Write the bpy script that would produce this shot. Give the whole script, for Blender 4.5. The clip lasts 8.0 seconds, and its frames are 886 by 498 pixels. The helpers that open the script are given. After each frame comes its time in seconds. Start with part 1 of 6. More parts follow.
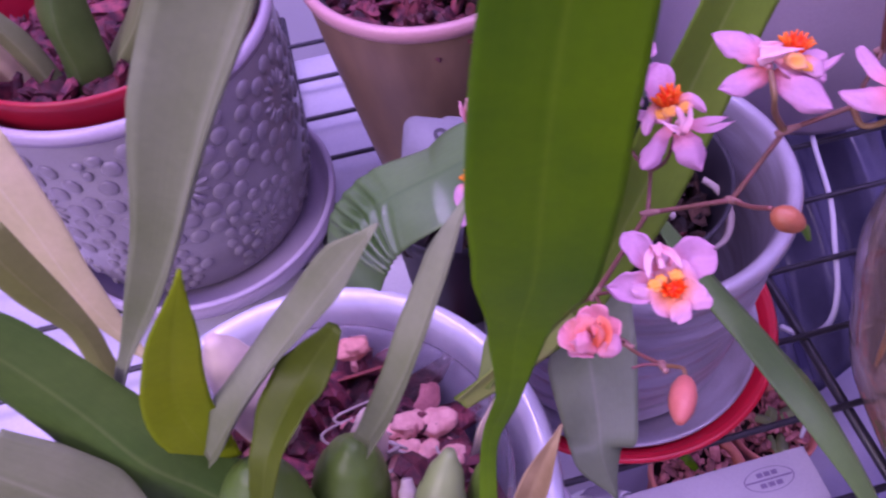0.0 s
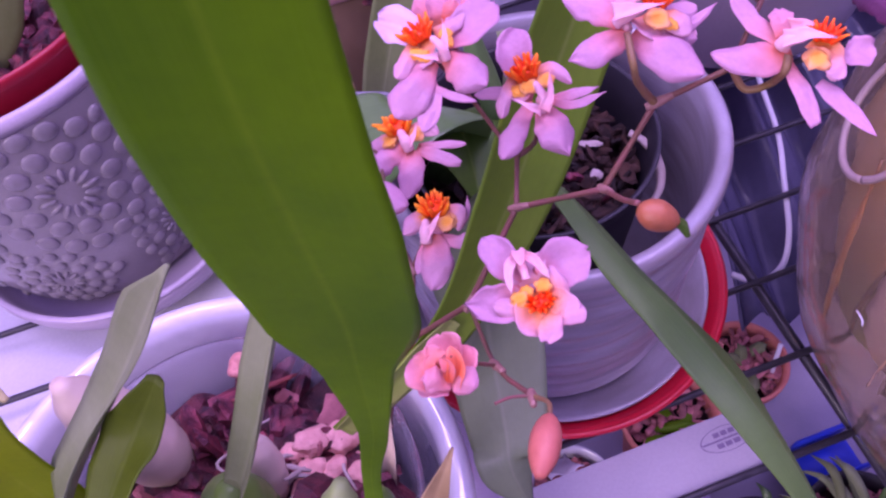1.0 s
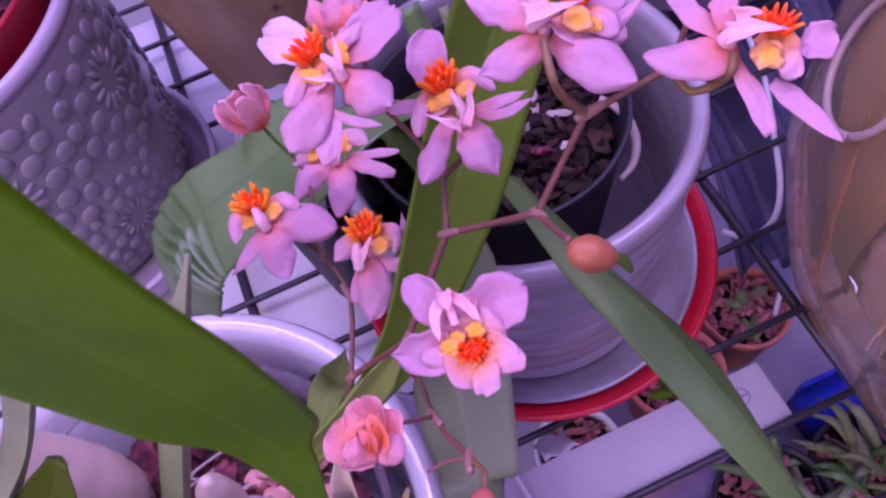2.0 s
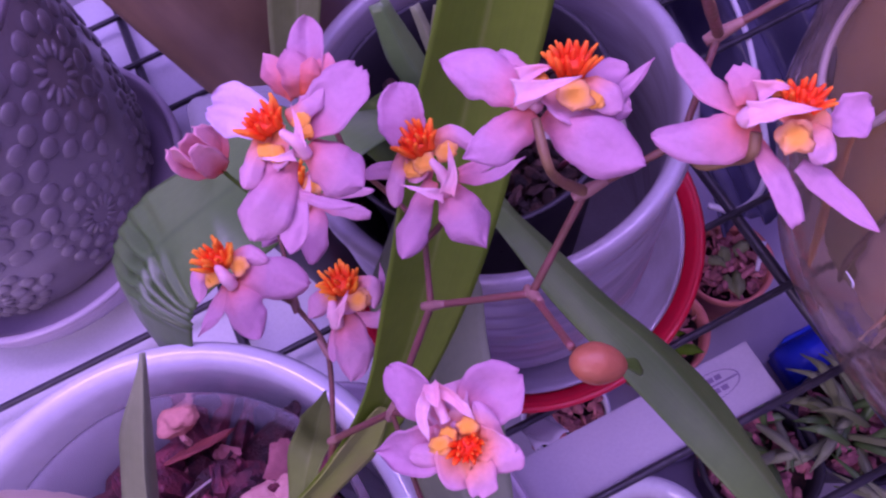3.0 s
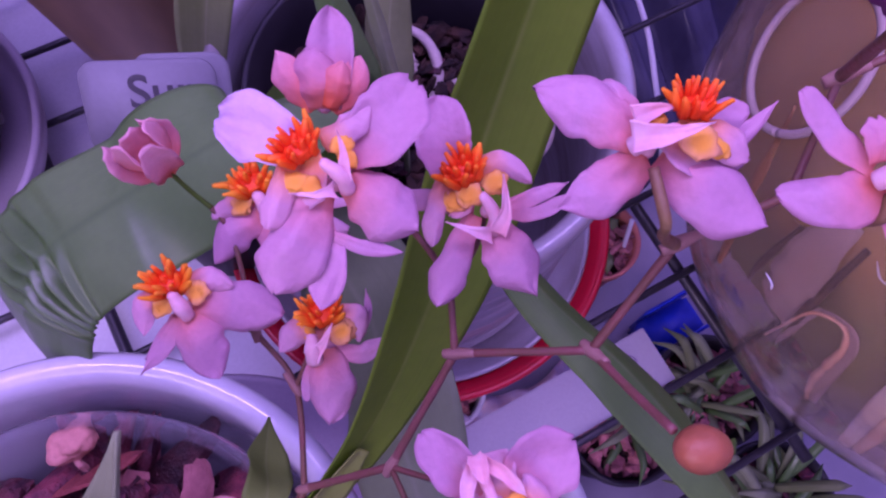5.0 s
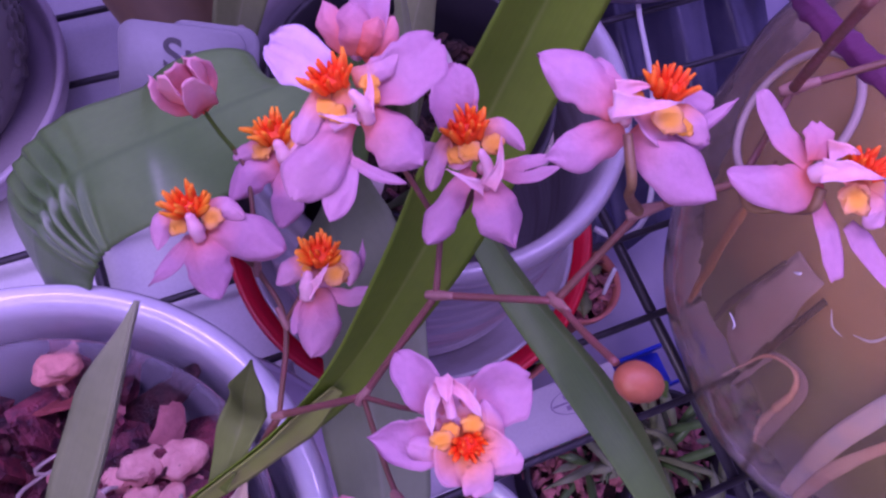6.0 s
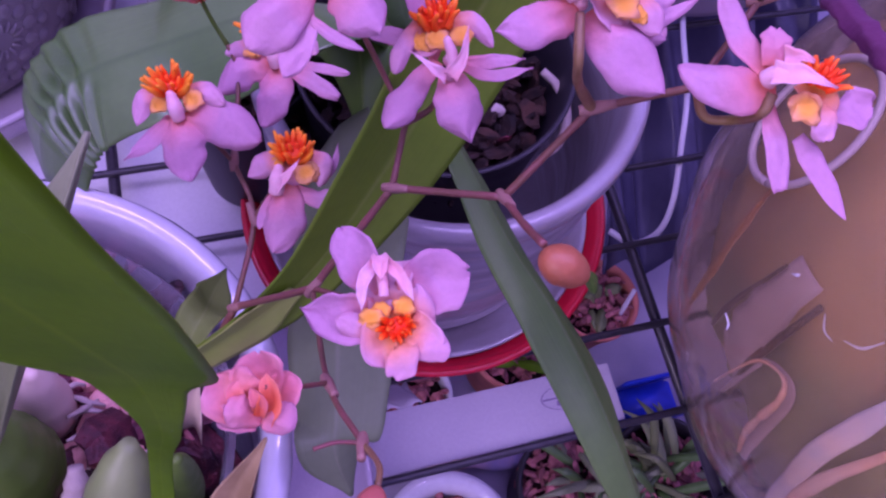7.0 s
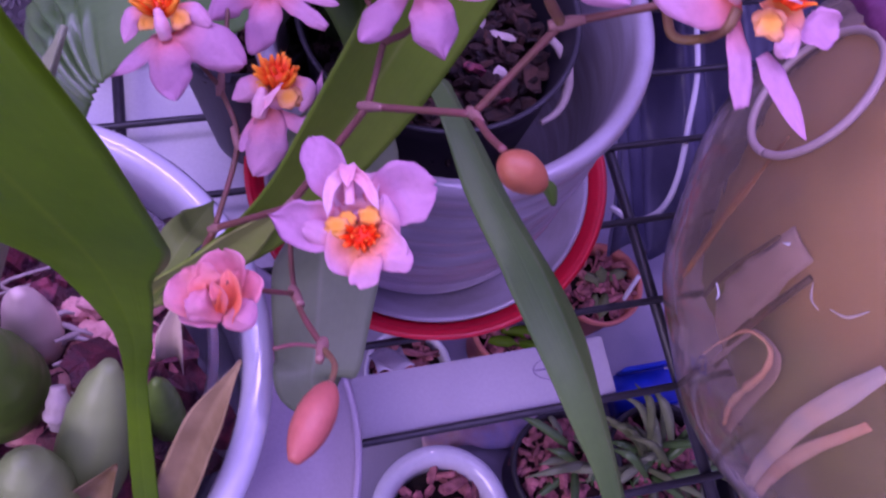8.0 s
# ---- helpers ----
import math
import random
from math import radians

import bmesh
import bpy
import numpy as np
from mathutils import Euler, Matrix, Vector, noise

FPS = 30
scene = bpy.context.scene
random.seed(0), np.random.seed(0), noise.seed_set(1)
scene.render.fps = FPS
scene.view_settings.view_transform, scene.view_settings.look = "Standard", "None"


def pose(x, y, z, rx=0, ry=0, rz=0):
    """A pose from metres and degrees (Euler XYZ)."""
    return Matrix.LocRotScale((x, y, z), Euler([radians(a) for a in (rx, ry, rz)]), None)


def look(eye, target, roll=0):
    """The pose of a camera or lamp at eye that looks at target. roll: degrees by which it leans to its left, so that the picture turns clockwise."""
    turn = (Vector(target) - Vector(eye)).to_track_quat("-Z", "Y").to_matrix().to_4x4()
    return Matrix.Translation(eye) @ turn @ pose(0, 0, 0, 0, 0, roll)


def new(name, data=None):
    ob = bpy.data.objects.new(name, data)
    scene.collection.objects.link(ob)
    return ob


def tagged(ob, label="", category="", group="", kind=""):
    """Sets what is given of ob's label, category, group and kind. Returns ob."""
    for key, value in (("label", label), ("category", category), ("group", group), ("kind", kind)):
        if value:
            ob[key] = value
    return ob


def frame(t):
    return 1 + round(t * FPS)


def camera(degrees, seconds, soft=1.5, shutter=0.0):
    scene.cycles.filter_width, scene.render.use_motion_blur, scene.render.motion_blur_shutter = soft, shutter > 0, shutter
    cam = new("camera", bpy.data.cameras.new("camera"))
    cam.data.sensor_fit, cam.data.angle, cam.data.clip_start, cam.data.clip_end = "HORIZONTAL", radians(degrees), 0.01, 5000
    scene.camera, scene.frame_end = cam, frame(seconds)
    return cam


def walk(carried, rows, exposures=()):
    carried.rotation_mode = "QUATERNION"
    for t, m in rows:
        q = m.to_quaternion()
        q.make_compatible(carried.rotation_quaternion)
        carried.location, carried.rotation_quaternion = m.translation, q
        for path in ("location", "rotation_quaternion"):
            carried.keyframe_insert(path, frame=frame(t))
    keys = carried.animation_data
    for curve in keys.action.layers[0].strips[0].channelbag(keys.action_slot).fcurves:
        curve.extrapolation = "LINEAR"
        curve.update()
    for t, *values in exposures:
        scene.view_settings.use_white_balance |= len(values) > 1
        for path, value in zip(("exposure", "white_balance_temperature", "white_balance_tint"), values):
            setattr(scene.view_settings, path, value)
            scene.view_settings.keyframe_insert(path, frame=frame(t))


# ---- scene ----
cam = camera(60.7, 8.0, 2.3, 0.3)
PATH = [
    (0, (0.00000, 0.00000, 0.26154), (0.01413, 0.08789, 0.14081), -6.31),
    (0.5, (0.01578, 0.00305, 0.25517), (0.03215, 0.08723, 0.13210), -7.16),
    (1, (0.02338, 0.01183, 0.25035), (0.03796, 0.09105, 0.12381), -10.61),
    (1.5, (0.03323, 0.01583, 0.24987), (0.04426, 0.09150, 0.12083), -14.71),
    (1.7, (0.03501, 0.01758, 0.24720), (0.04567, 0.09198, 0.11739), -15.87),
    (2.8, (0.04327, 0.03730, 0.24236), (0.05174, 0.10089, 0.10677), -19.64),
    (3, (0.04376, 0.03825, 0.24265), (0.05298, 0.09968, 0.10611), -19.02),
    (3.5, (0.04491, 0.04002, 0.24265), (0.05891, 0.09517, 0.10386), -14.39),
    (4, (0.04099, 0.04583, 0.24005), (0.06141, 0.09404, 0.09948), -6.54),
    (4.5, (0.03405, 0.05569, 0.23685), (0.06165, 0.09809, 0.09563), 3.30),
    (4.7, (0.03386, 0.05728, 0.23541), (0.06315, 0.09830, 0.09413), 5.92),
    (5.8, (0.02757, 0.05073, 0.23909), (0.06483, 0.09569, 0.10092), 17.58),
    (6, (0.02691, 0.04718, 0.24098), (0.06415, 0.09317, 0.10315), 18.67),
    (6.5, (0.02853, 0.03908, 0.24106), (0.06348, 0.08874, 0.10391), 19.26),
    (7, (0.03182, 0.03280, 0.23738), (0.06345, 0.08408, 0.10001), 19.16),
    (7.5, (0.03294, 0.03176, 0.23682), (0.06113, 0.08338, 0.09883), 18.31),
    (8, (0.03497, 0.02469, 0.23615), (0.06378, 0.07442, 0.09760), 20.32),
]
EXPOSURES = [(0, 0.84, 6300, 12), (1.0, 0.94, 6500, 9), (1.7, 0.85, 6550, 4), (2.8, 0.46, 6050, 37), (4.7, 0.33, 5850, 32), (6.0, 0.39, 5800, 26), (8.0, 0.55, 5750, 21)]
walk(cam, [(t, look(eye, target, roll)) for t, eye, target, roll in PATH], EXPOSURES)

# ---- light ----
world = bpy.data.worlds.new("ambient_fill")
scene.world = world
world.use_nodes = True
world.node_tree.nodes["Background"].inputs[0].default_value = (0.46, 0.32, 1.0, 1)
world.node_tree.nodes["Background"].inputs[1].default_value = 0.05


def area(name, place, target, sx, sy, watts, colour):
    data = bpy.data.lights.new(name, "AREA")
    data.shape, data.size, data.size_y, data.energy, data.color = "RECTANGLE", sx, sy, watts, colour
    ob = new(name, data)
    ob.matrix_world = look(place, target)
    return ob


area("grow_light", (0.06, 0.16, 0.62), (0.05, 0.13, 0.05), 0.70, 0.07, 2.15, (0.68, 0.46, 1.0))
# ceiling-wide panel added as even violet fill, no known lamp
area("ambient_fill", (0.0, 0.0, 1.52), (0.0, 0.0, 0.0), 3.4, 1.7, 26.0, (0.46, 0.32, 1.0))
# pale side fill added from the left; the room has no window
area("left_fill", (-0.75, -0.45, 0.70), (0.0, 0.1, 0.1), 0.6, 0.6, 5.5, (0.96, 0.72, 0.98))


# ---- materials ----
def mat(name, base, second=None, rough=0.5, metal=0.0, scale=60.0, fine=900.0, bump=0.1, thin=0.0, coat=0.0, glass=0.0, vary=0.0, stretch=(1, 1, 1), ior=1.45):
    m = bpy.data.materials.new(name)
    m.use_nodes = True
    nt = m.node_tree
    n, l = nt.nodes, nt.links
    b = n["Principled BSDF"]
    out = n["Material Output"]
    co = n.new("ShaderNodeTexCoord")
    mp = n.new("ShaderNodeMapping")
    mp.inputs["Scale"].default_value = stretch
    l.new(co.outputs["Object"], mp.inputs["Vector"])
    a = n.new("ShaderNodeTexNoise")
    a.inputs["Scale"].default_value, a.inputs["Detail"].default_value = scale, 5
    f = n.new("ShaderNodeTexNoise")
    f.inputs["Scale"].default_value, f.inputs["Detail"].default_value = fine, 4
    l.new(mp.outputs[0], a.inputs["Vector"])
    l.new(mp.outputs[0], f.inputs["Vector"])
    ramp = n.new("ShaderNodeMapRange")
    ramp.inputs[1].default_value, ramp.inputs[2].default_value = 0.35, 0.65
    l.new(a.outputs["Fac"], ramp.inputs[0])
    mix = n.new("ShaderNodeMix")
    mix.data_type = "RGBA"
    second = second or tuple(c * 0.82 for c in base)
    mix.inputs[6].default_value, mix.inputs[7].default_value = (*base, 1), (*second, 1)
    l.new(ramp.outputs[0], mix.inputs[0])
    hue = n.new("ShaderNodeHueSaturation")
    l.new(mix.outputs[2], hue.inputs["Color"])
    grain = n.new("ShaderNodeMapRange")
    grain.inputs[3].default_value, grain.inputs[4].default_value = 0.9, 1.1
    l.new(f.outputs["Fac"], grain.inputs[0])
    if vary:
        info = n.new("ShaderNodeObjectInfo")
        geo = n.new("ShaderNodeNewGeometry")
        add = n.new("ShaderNodeMath")
        add.operation = "ADD"
        frac = n.new("ShaderNodeMath")
        frac.operation = "FRACT"
        l.new(info.outputs["Random"], add.inputs[0])
        l.new(geo.outputs["Random Per Island"], add.inputs[1])
        l.new(add.outputs[0], frac.inputs[0])
        rnd = n.new("ShaderNodeMapRange")
        rnd.inputs[3].default_value, rnd.inputs[4].default_value = 1 - vary, 1 + vary
        l.new(frac.outputs[0], rnd.inputs[0])
        mul = n.new("ShaderNodeMath")
        mul.operation = "MULTIPLY"
        l.new(rnd.outputs[0], mul.inputs[0])
        l.new(grain.outputs[0], mul.inputs[1])
        l.new(mul.outputs[0], hue.inputs["Value"])
    else:
        l.new(grain.outputs[0], hue.inputs["Value"])
    l.new(hue.outputs[0], b.inputs["Base Color"])
    b.inputs["Roughness"].default_value, b.inputs["Metallic"].default_value = rough, metal
    b.inputs["Coat Weight"].default_value = coat
    b.inputs["Coat Roughness"].default_value = 0.08
    b.inputs["IOR"].default_value = ior
    b.inputs["Transmission Weight"].default_value = glass
    if bump:
        bm = n.new("ShaderNodeBump")
        bm.inputs["Strength"].default_value, bm.inputs["Distance"].default_value = bump, 0.0006
        l.new(f.outputs["Fac"], bm.inputs["Height"])
        l.new(bm.outputs[0], b.inputs["Normal"])
    if thin:
        tr = n.new("ShaderNodeBsdfTranslucent")
        l.new(hue.outputs[0], tr.inputs["Color"])
        mx = n.new("ShaderNodeMixShader")
        mx.inputs[0].default_value = thin
        l.new(b.outputs[0], mx.inputs[1])
        l.new(tr.outputs[0], mx.inputs[2])
        l.new(mx.outputs[0], out.inputs[0])
    return m


def leaf_mat(name, base, second, rib, rough=0.42, thin=0.2, ribs=26.0, spec=0.18):
    """A leaf: long veins and a paler midrib along the blade, blotches and fine grain."""
    m = mat(name, base, second, rough, scale=45, fine=700, bump=0.0, thin=thin)
    n, l = m.node_tree.nodes, m.node_tree.links
    b = n["Principled BSDF"]
    b.inputs["Specular IOR Level"].default_value = spec
    uv = n.new("ShaderNodeTexCoord")
    mp = n.new("ShaderNodeMapping")
    mp.inputs["Scale"].default_value = (ribs, 1.6, 1)
    l.new(uv.outputs["UV"], mp.inputs["Vector"])
    vein = n.new("ShaderNodeTexNoise")
    vein.inputs["Scale"].default_value, vein.inputs["Detail"].default_value = 1.0, 4
    l.new(mp.outputs[0], vein.inputs["Vector"])
    sep = n.new("ShaderNodeSeparateXYZ")
    l.new(uv.outputs["UV"], sep.inputs[0])
    dist = n.new("ShaderNodeMath")
    dist.operation, dist.inputs[1].default_value = "SUBTRACT", 0.5
    l.new(sep.outputs[0], dist.inputs[0])
    ab = n.new("ShaderNodeMath")
    ab.operation = "ABSOLUTE"
    l.new(dist.outputs[0], ab.inputs[0])
    line = n.new("ShaderNodeMapRange")
    line.inputs[1].default_value, line.inputs[2].default_value, line.inputs[3].default_value, line.inputs[4].default_value = 0.0, 0.035, 0.38, 0.0
    l.new(ab.outputs[0], line.inputs[0])
    streak = n.new("ShaderNodeMapRange")
    streak.inputs[1].default_value, streak.inputs[2].default_value, streak.inputs[3].default_value, streak.inputs[4].default_value = 0.45, 0.8, 0.0, 0.09
    l.new(vein.outputs["Fac"], streak.inputs[0])
    both = n.new("ShaderNodeMath")
    both.operation = "MAXIMUM"
    l.new(line.outputs[0], both.inputs[0])
    l.new(streak.outputs[0], both.inputs[1])
    mix = n.new("ShaderNodeMix")
    mix.data_type = "RGBA"
    mix.inputs[7].default_value = (*rib, 1)
    l.new(both.outputs[0], mix.inputs[0])
    hue = [x for x in n if x.bl_idname == "ShaderNodeHueSaturation"][0]
    old = hue.inputs["Color"].links[0].from_socket
    l.new(old, mix.inputs[6])
    l.new(mix.outputs[2], hue.inputs["Color"])
    bump = n.new("ShaderNodeBump")
    bump.inputs["Strength"].default_value, bump.inputs["Distance"].default_value = 0.22, 0.0003
    l.new(vein.outputs["Fac"], bump.inputs["Height"])
    l.new(bump.outputs[0], b.inputs["Normal"])
    return m


def petal_mat(name, heart, middle, rim, reach, thin):
    """Petal colour that runs from the flower's heart to the tips."""
    m = mat(name, rim, rim, 0.5, scale=200, fine=1500, bump=0.28, thin=thin, vary=0.05)
    n, l = m.node_tree.nodes, m.node_tree.links
    co = n.new("ShaderNodeTexCoord")
    ln = n.new("ShaderNodeVectorMath")
    ln.operation = "LENGTH"
    l.new(co.outputs["Object"], ln.inputs[0])
    wob = n.new("ShaderNodeTexNoise")
    wob.inputs["Scale"].default_value = 500
    l.new(co.outputs["Object"], wob.inputs["Vector"])
    sc = n.new("ShaderNodeMapRange")
    sc.inputs[2].default_value = reach
    l.new(ln.outputs["Value"], sc.inputs[0])
    ad = n.new("ShaderNodeMath")
    ad.operation, ad.inputs[1].default_value = "MULTIPLY_ADD", 0.25
    l.new(wob.outputs["Fac"], ad.inputs[0])
    sub = n.new("ShaderNodeMath")
    sub.operation, sub.inputs[1].default_value = "SUBTRACT", 0.12
    l.new(sc.outputs[0], sub.inputs[0])
    l.new(sub.outputs[0], ad.inputs[2])
    ramp = n.new("ShaderNodeValToRGB")
    e = ramp.color_ramp.elements
    e[0].position, e[0].color = 0.12, (*heart, 1)
    e[1].position, e[1].color = 0.85, (*rim, 1)
    k = e.new(0.42)
    k.color = (*middle, 1)
    l.new(ad.outputs[0], ramp.inputs[0])
    for node in n:
        if node.bl_idname == "ShaderNodeHueSaturation":
            l.new(ramp.outputs[0], node.inputs["Color"])
    return m


def side_tint(m, colour, heading, level, spread, scale):
    """A second colour over the side of a thing that faces heading, with a ragged edge."""
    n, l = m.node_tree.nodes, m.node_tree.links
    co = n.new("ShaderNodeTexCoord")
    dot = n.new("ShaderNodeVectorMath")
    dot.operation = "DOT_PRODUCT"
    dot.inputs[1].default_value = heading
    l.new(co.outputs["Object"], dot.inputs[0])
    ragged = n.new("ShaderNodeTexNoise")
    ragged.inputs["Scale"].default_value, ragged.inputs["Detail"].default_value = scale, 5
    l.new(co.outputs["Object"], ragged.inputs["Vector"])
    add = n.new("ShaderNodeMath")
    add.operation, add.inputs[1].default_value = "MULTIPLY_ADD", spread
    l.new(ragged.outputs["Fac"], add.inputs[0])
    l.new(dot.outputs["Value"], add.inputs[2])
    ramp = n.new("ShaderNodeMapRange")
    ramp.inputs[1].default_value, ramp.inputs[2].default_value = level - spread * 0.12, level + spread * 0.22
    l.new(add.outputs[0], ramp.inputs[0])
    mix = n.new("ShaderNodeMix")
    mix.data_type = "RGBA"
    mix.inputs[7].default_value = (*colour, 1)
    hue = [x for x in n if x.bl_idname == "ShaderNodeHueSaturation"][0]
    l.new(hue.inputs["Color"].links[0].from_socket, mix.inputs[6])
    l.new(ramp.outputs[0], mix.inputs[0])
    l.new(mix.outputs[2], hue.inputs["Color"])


WHITE_GLAZE = mat("white_glaze", (0.61, 0.60, 0.65), (0.54, 0.53, 0.58), 0.09, scale=25, fine=300, bump=0.16, coat=0.7)
RIB_GLAZE = mat("ribbed_glaze", (0.31, 0.285, 0.325), (0.215, 0.19, 0.205), 0.3, scale=40, bump=0.08, coat=0.6, stretch=(1, 1, 6))
GREY_GLAZE = mat("grey_glaze", (0.195, 0.177, 0.183), (0.240, 0.222, 0.222), 0.28, scale=50, bump=0.06, coat=0.4)
EMBOSS = mat("embossed_glaze", (0.21, 0.19, 0.20), (0.18, 0.165, 0.17), 0.3, scale=80, bump=0.06, coat=0.3)
BROWN_GLAZE = mat("brown_glaze", (0.18, 0.115, 0.075), (0.14, 0.088, 0.058), 0.4, scale=30, bump=0.08, stretch=(4, 4, 1))
PINK_GLAZE = mat("pale_glaze", (0.50, 0.27, 0.29), (0.43, 0.23, 0.25), 0.35, scale=30, bump=0.05)
LILAC = mat("lilac_ceramic", (0.40, 0.34, 0.40), (0.36, 0.31, 0.37), 0.35, scale=20, bump=0.04, coat=0.2)
RED_DARK = mat("dark_red_plastic", (0.30, 0.006, 0.022), (0.24, 0.005, 0.02), 0.4, scale=40, bump=0.05)
BAG = mat("crumpled_clear_film", (0.12, 0.115, 0.185), (0.05, 0.047, 0.09), 0.18, scale=16, bump=0.1, thin=0.2)
RED = mat("red_plastic", (0.52, 0.008, 0.03), (0.42, 0.006, 0.025), 0.35, scale=40, bump=0.04)
BLACK = mat("black_plastic", (0.012, 0.011, 0.015), (0.018, 0.016, 0.021), 0.55, scale=60, bump=0.1)
WIRE = mat("black_wire_coating", (0.018, 0.016, 0.022), (0.03, 0.028, 0.034), 0.4, scale=200, bump=0.1)
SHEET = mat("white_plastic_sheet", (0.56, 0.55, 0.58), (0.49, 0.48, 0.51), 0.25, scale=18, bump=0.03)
CARD = mat("white_card", (0.36, 0.34, 0.37), (0.32, 0.30, 0.335), 0.6, scale=30, bump=0.05)
INK = mat("dark_print", (0.05, 0.045, 0.06), None, 0.6)
STAMP = mat("faded_print", (0.17, 0.13, 0.22), None, 0.7)
CLEAR = mat("clear_plastic", (0.93, 0.92, 0.96), (0.88, 0.86, 0.93), 0.12, scale=30, bump=0.05, glass=0.92, ior=1.12)
AMBER = mat("amber_glass", (0.95, 0.84, 0.66), (0.91, 0.78, 0.58), 0.05, scale=14, fine=45, bump=0.9, glass=0.95, ior=1.2)
LEAF_MID = leaf_mat("leaf_mid_green", (0.120, 0.205, 0.066), (0.070, 0.142, 0.034), (0.050, 0.100, 0.030), 0.32, 0.15, spec=0.7)
# lilac reflection in the bowl, as a solid colour
LILAC_REFLECTION = mat("lilac_reflection", (0.40, 0.34, 0.40), (0.34, 0.28, 0.32), 0.35, scale=30, bump=0.1)
BUD_PINK = mat("pink_bud_skin", (0.46, 0.135, 0.10), (0.36, 0.10, 0.07), 0.45, scale=250, fine=1500, bump=0.15)
TAN = mat("tan_clay", (0.39, 0.275, 0.125), (0.27, 0.205, 0.095), 0.45, scale=24, fine=160, bump=0.5)
side_tint(TAN, (0.20, 0.215, 0.095), (-0.40, -0.62, -0.68), 0.000, 0.050, 34)
WRAP = mat("peach_wrapper", (0.62, 0.40, 0.36), (0.46, 0.42, 0.62), 0.22, scale=38, bump=0.15)
LEAF = leaf_mat("leaf_green", (0.150, 0.295, 0.006), (0.095, 0.21, 0.008), (0.22, 0.36, 0.02), 0.40, 0.46, spec=0.30)
LEAF_ASH = leaf_mat("leaf_ashen_green", (0.150, 0.185, 0.105), (0.115, 0.150, 0.075), (0.21, 0.23, 0.15), 0.42, 0.2, spec=0.3)
LEAF_ARCH = leaf_mat("leaf_yellowish_green", (0.25, 0.275, 0.085), (0.20, 0.225, 0.060), (0.34, 0.34, 0.14), 0.45, 0.25)
LEAF_MOSSY = leaf_mat("leaf_mossy_green", (0.21, 0.285, 0.075), (0.15, 0.22, 0.045), (0.30, 0.36, 0.14), 0.42, 0.35)
LEAF_YOLK = leaf_mat("leaf_yellow_green", (0.34, 0.44, 0.016), (0.27, 0.38, 0.012), (0.38, 0.47, 0.04), 0.42, 0.5)
LEAF_DEEP = leaf_mat("leaf_deep_green", (0.082, 0.118, 0.010), (0.058, 0.090, 0.006), (0.12, 0.16, 0.03), 0.40, 0.12)
SHEATH = mat("pale_green_sheath", (0.27, 0.37, 0.065), (0.31, 0.33, 0.10), 0.45, scale=90, fine=600, bump=0.15, thin=0.2)
LEAF_GREY = leaf_mat("leaf_grey_green", (0.175, 0.205, 0.090), (0.13, 0.165, 0.062), (0.30, 0.32, 0.18), 0.42, 0.15, spec=0.35)
LEAF_DARK = leaf_mat("leaf_dark_green", (0.078, 0.140, 0.024), (0.050, 0.105, 0.016), (0.16, 0.22, 0.06), 0.4, 0.15)
LEAF_DRY = leaf_mat("leaf_yellowing", (0.60, 0.52, 0.30), (0.46, 0.44, 0.20), (0.62, 0.56, 0.38), 0.55, 0.2)
LEAF_PALE = leaf_mat("leaf_silvery_green", (0.24, 0.275, 0.155), (0.175, 0.215, 0.095), (0.36, 0.38, 0.27), 0.42, 0.15, spec=0.35)
LEAF_OLIVE = leaf_mat("leaf_olive_green", (0.205, 0.325, 0.030), (0.150, 0.265, 0.020), (0.33, 0.42, 0.10), 0.40, 0.40, spec=0.4)
# peach and blue-white reflections in the bowl, as solid colours
PEACH_REFLECTION = mat("peach_reflection", (0.74, 0.46, 0.34), (0.70, 0.58, 0.60), 0.25, scale=60, bump=0.1)
DARK_STREAK = mat("dark_olive_streak", (0.10, 0.072, 0.042), (0.075, 0.055, 0.032), 0.4, scale=60, bump=0.1)
ORANGE_STREAK = mat("orange_brown_streak", (0.33, 0.165, 0.06), (0.28, 0.15, 0.06), 0.4, scale=60, bump=0.1)
BLUE_REFLECTION = mat("blue_white_reflection", (0.52, 0.58, 0.86), (0.74, 0.68, 0.76), 0.25, scale=60, bump=0.1)
LEAF_PURPLE = mat("leaf_purple", (0.13, 0.03, 0.09), (0.09, 0.02, 0.07), 0.45, scale=60, bump=0.2, thin=0.1)
BULB = mat("pseudobulb_skin", (0.098, 0.168, 0.026), (0.066, 0.125, 0.016), 0.42, scale=50, fine=400, bump=0.15)
TAG_WHITE = mat("tag_plastic", (0.17, 0.165, 0.185), (0.155, 0.15, 0.17), 0.5, scale=30, bump=0.03)
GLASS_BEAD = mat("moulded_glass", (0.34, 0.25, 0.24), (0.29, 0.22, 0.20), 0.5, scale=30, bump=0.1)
BULB_GREY = mat("grey_green_bulb_skin", (0.23, 0.30, 0.11), (0.16, 0.22, 0.065), 0.42, scale=50, fine=400, bump=0.15)
BULB_PALE = mat("pale_bulb_skin", (0.66, 0.52, 0.43), (0.52, 0.43, 0.32), 0.45, scale=50, fine=400, bump=0.2)
PAPER = mat("dry_sheath", (0.46, 0.34, 0.17), (0.20, 0.135, 0.05), 0.5, scale=70, fine=300, bump=0.3, thin=0.3)
PETAL = petal_mat("pink_petal", (0.78, 0.23, 0.15), (0.69, 0.285, 0.35), (0.60, 0.325, 0.46), 0.0062, 0.35)
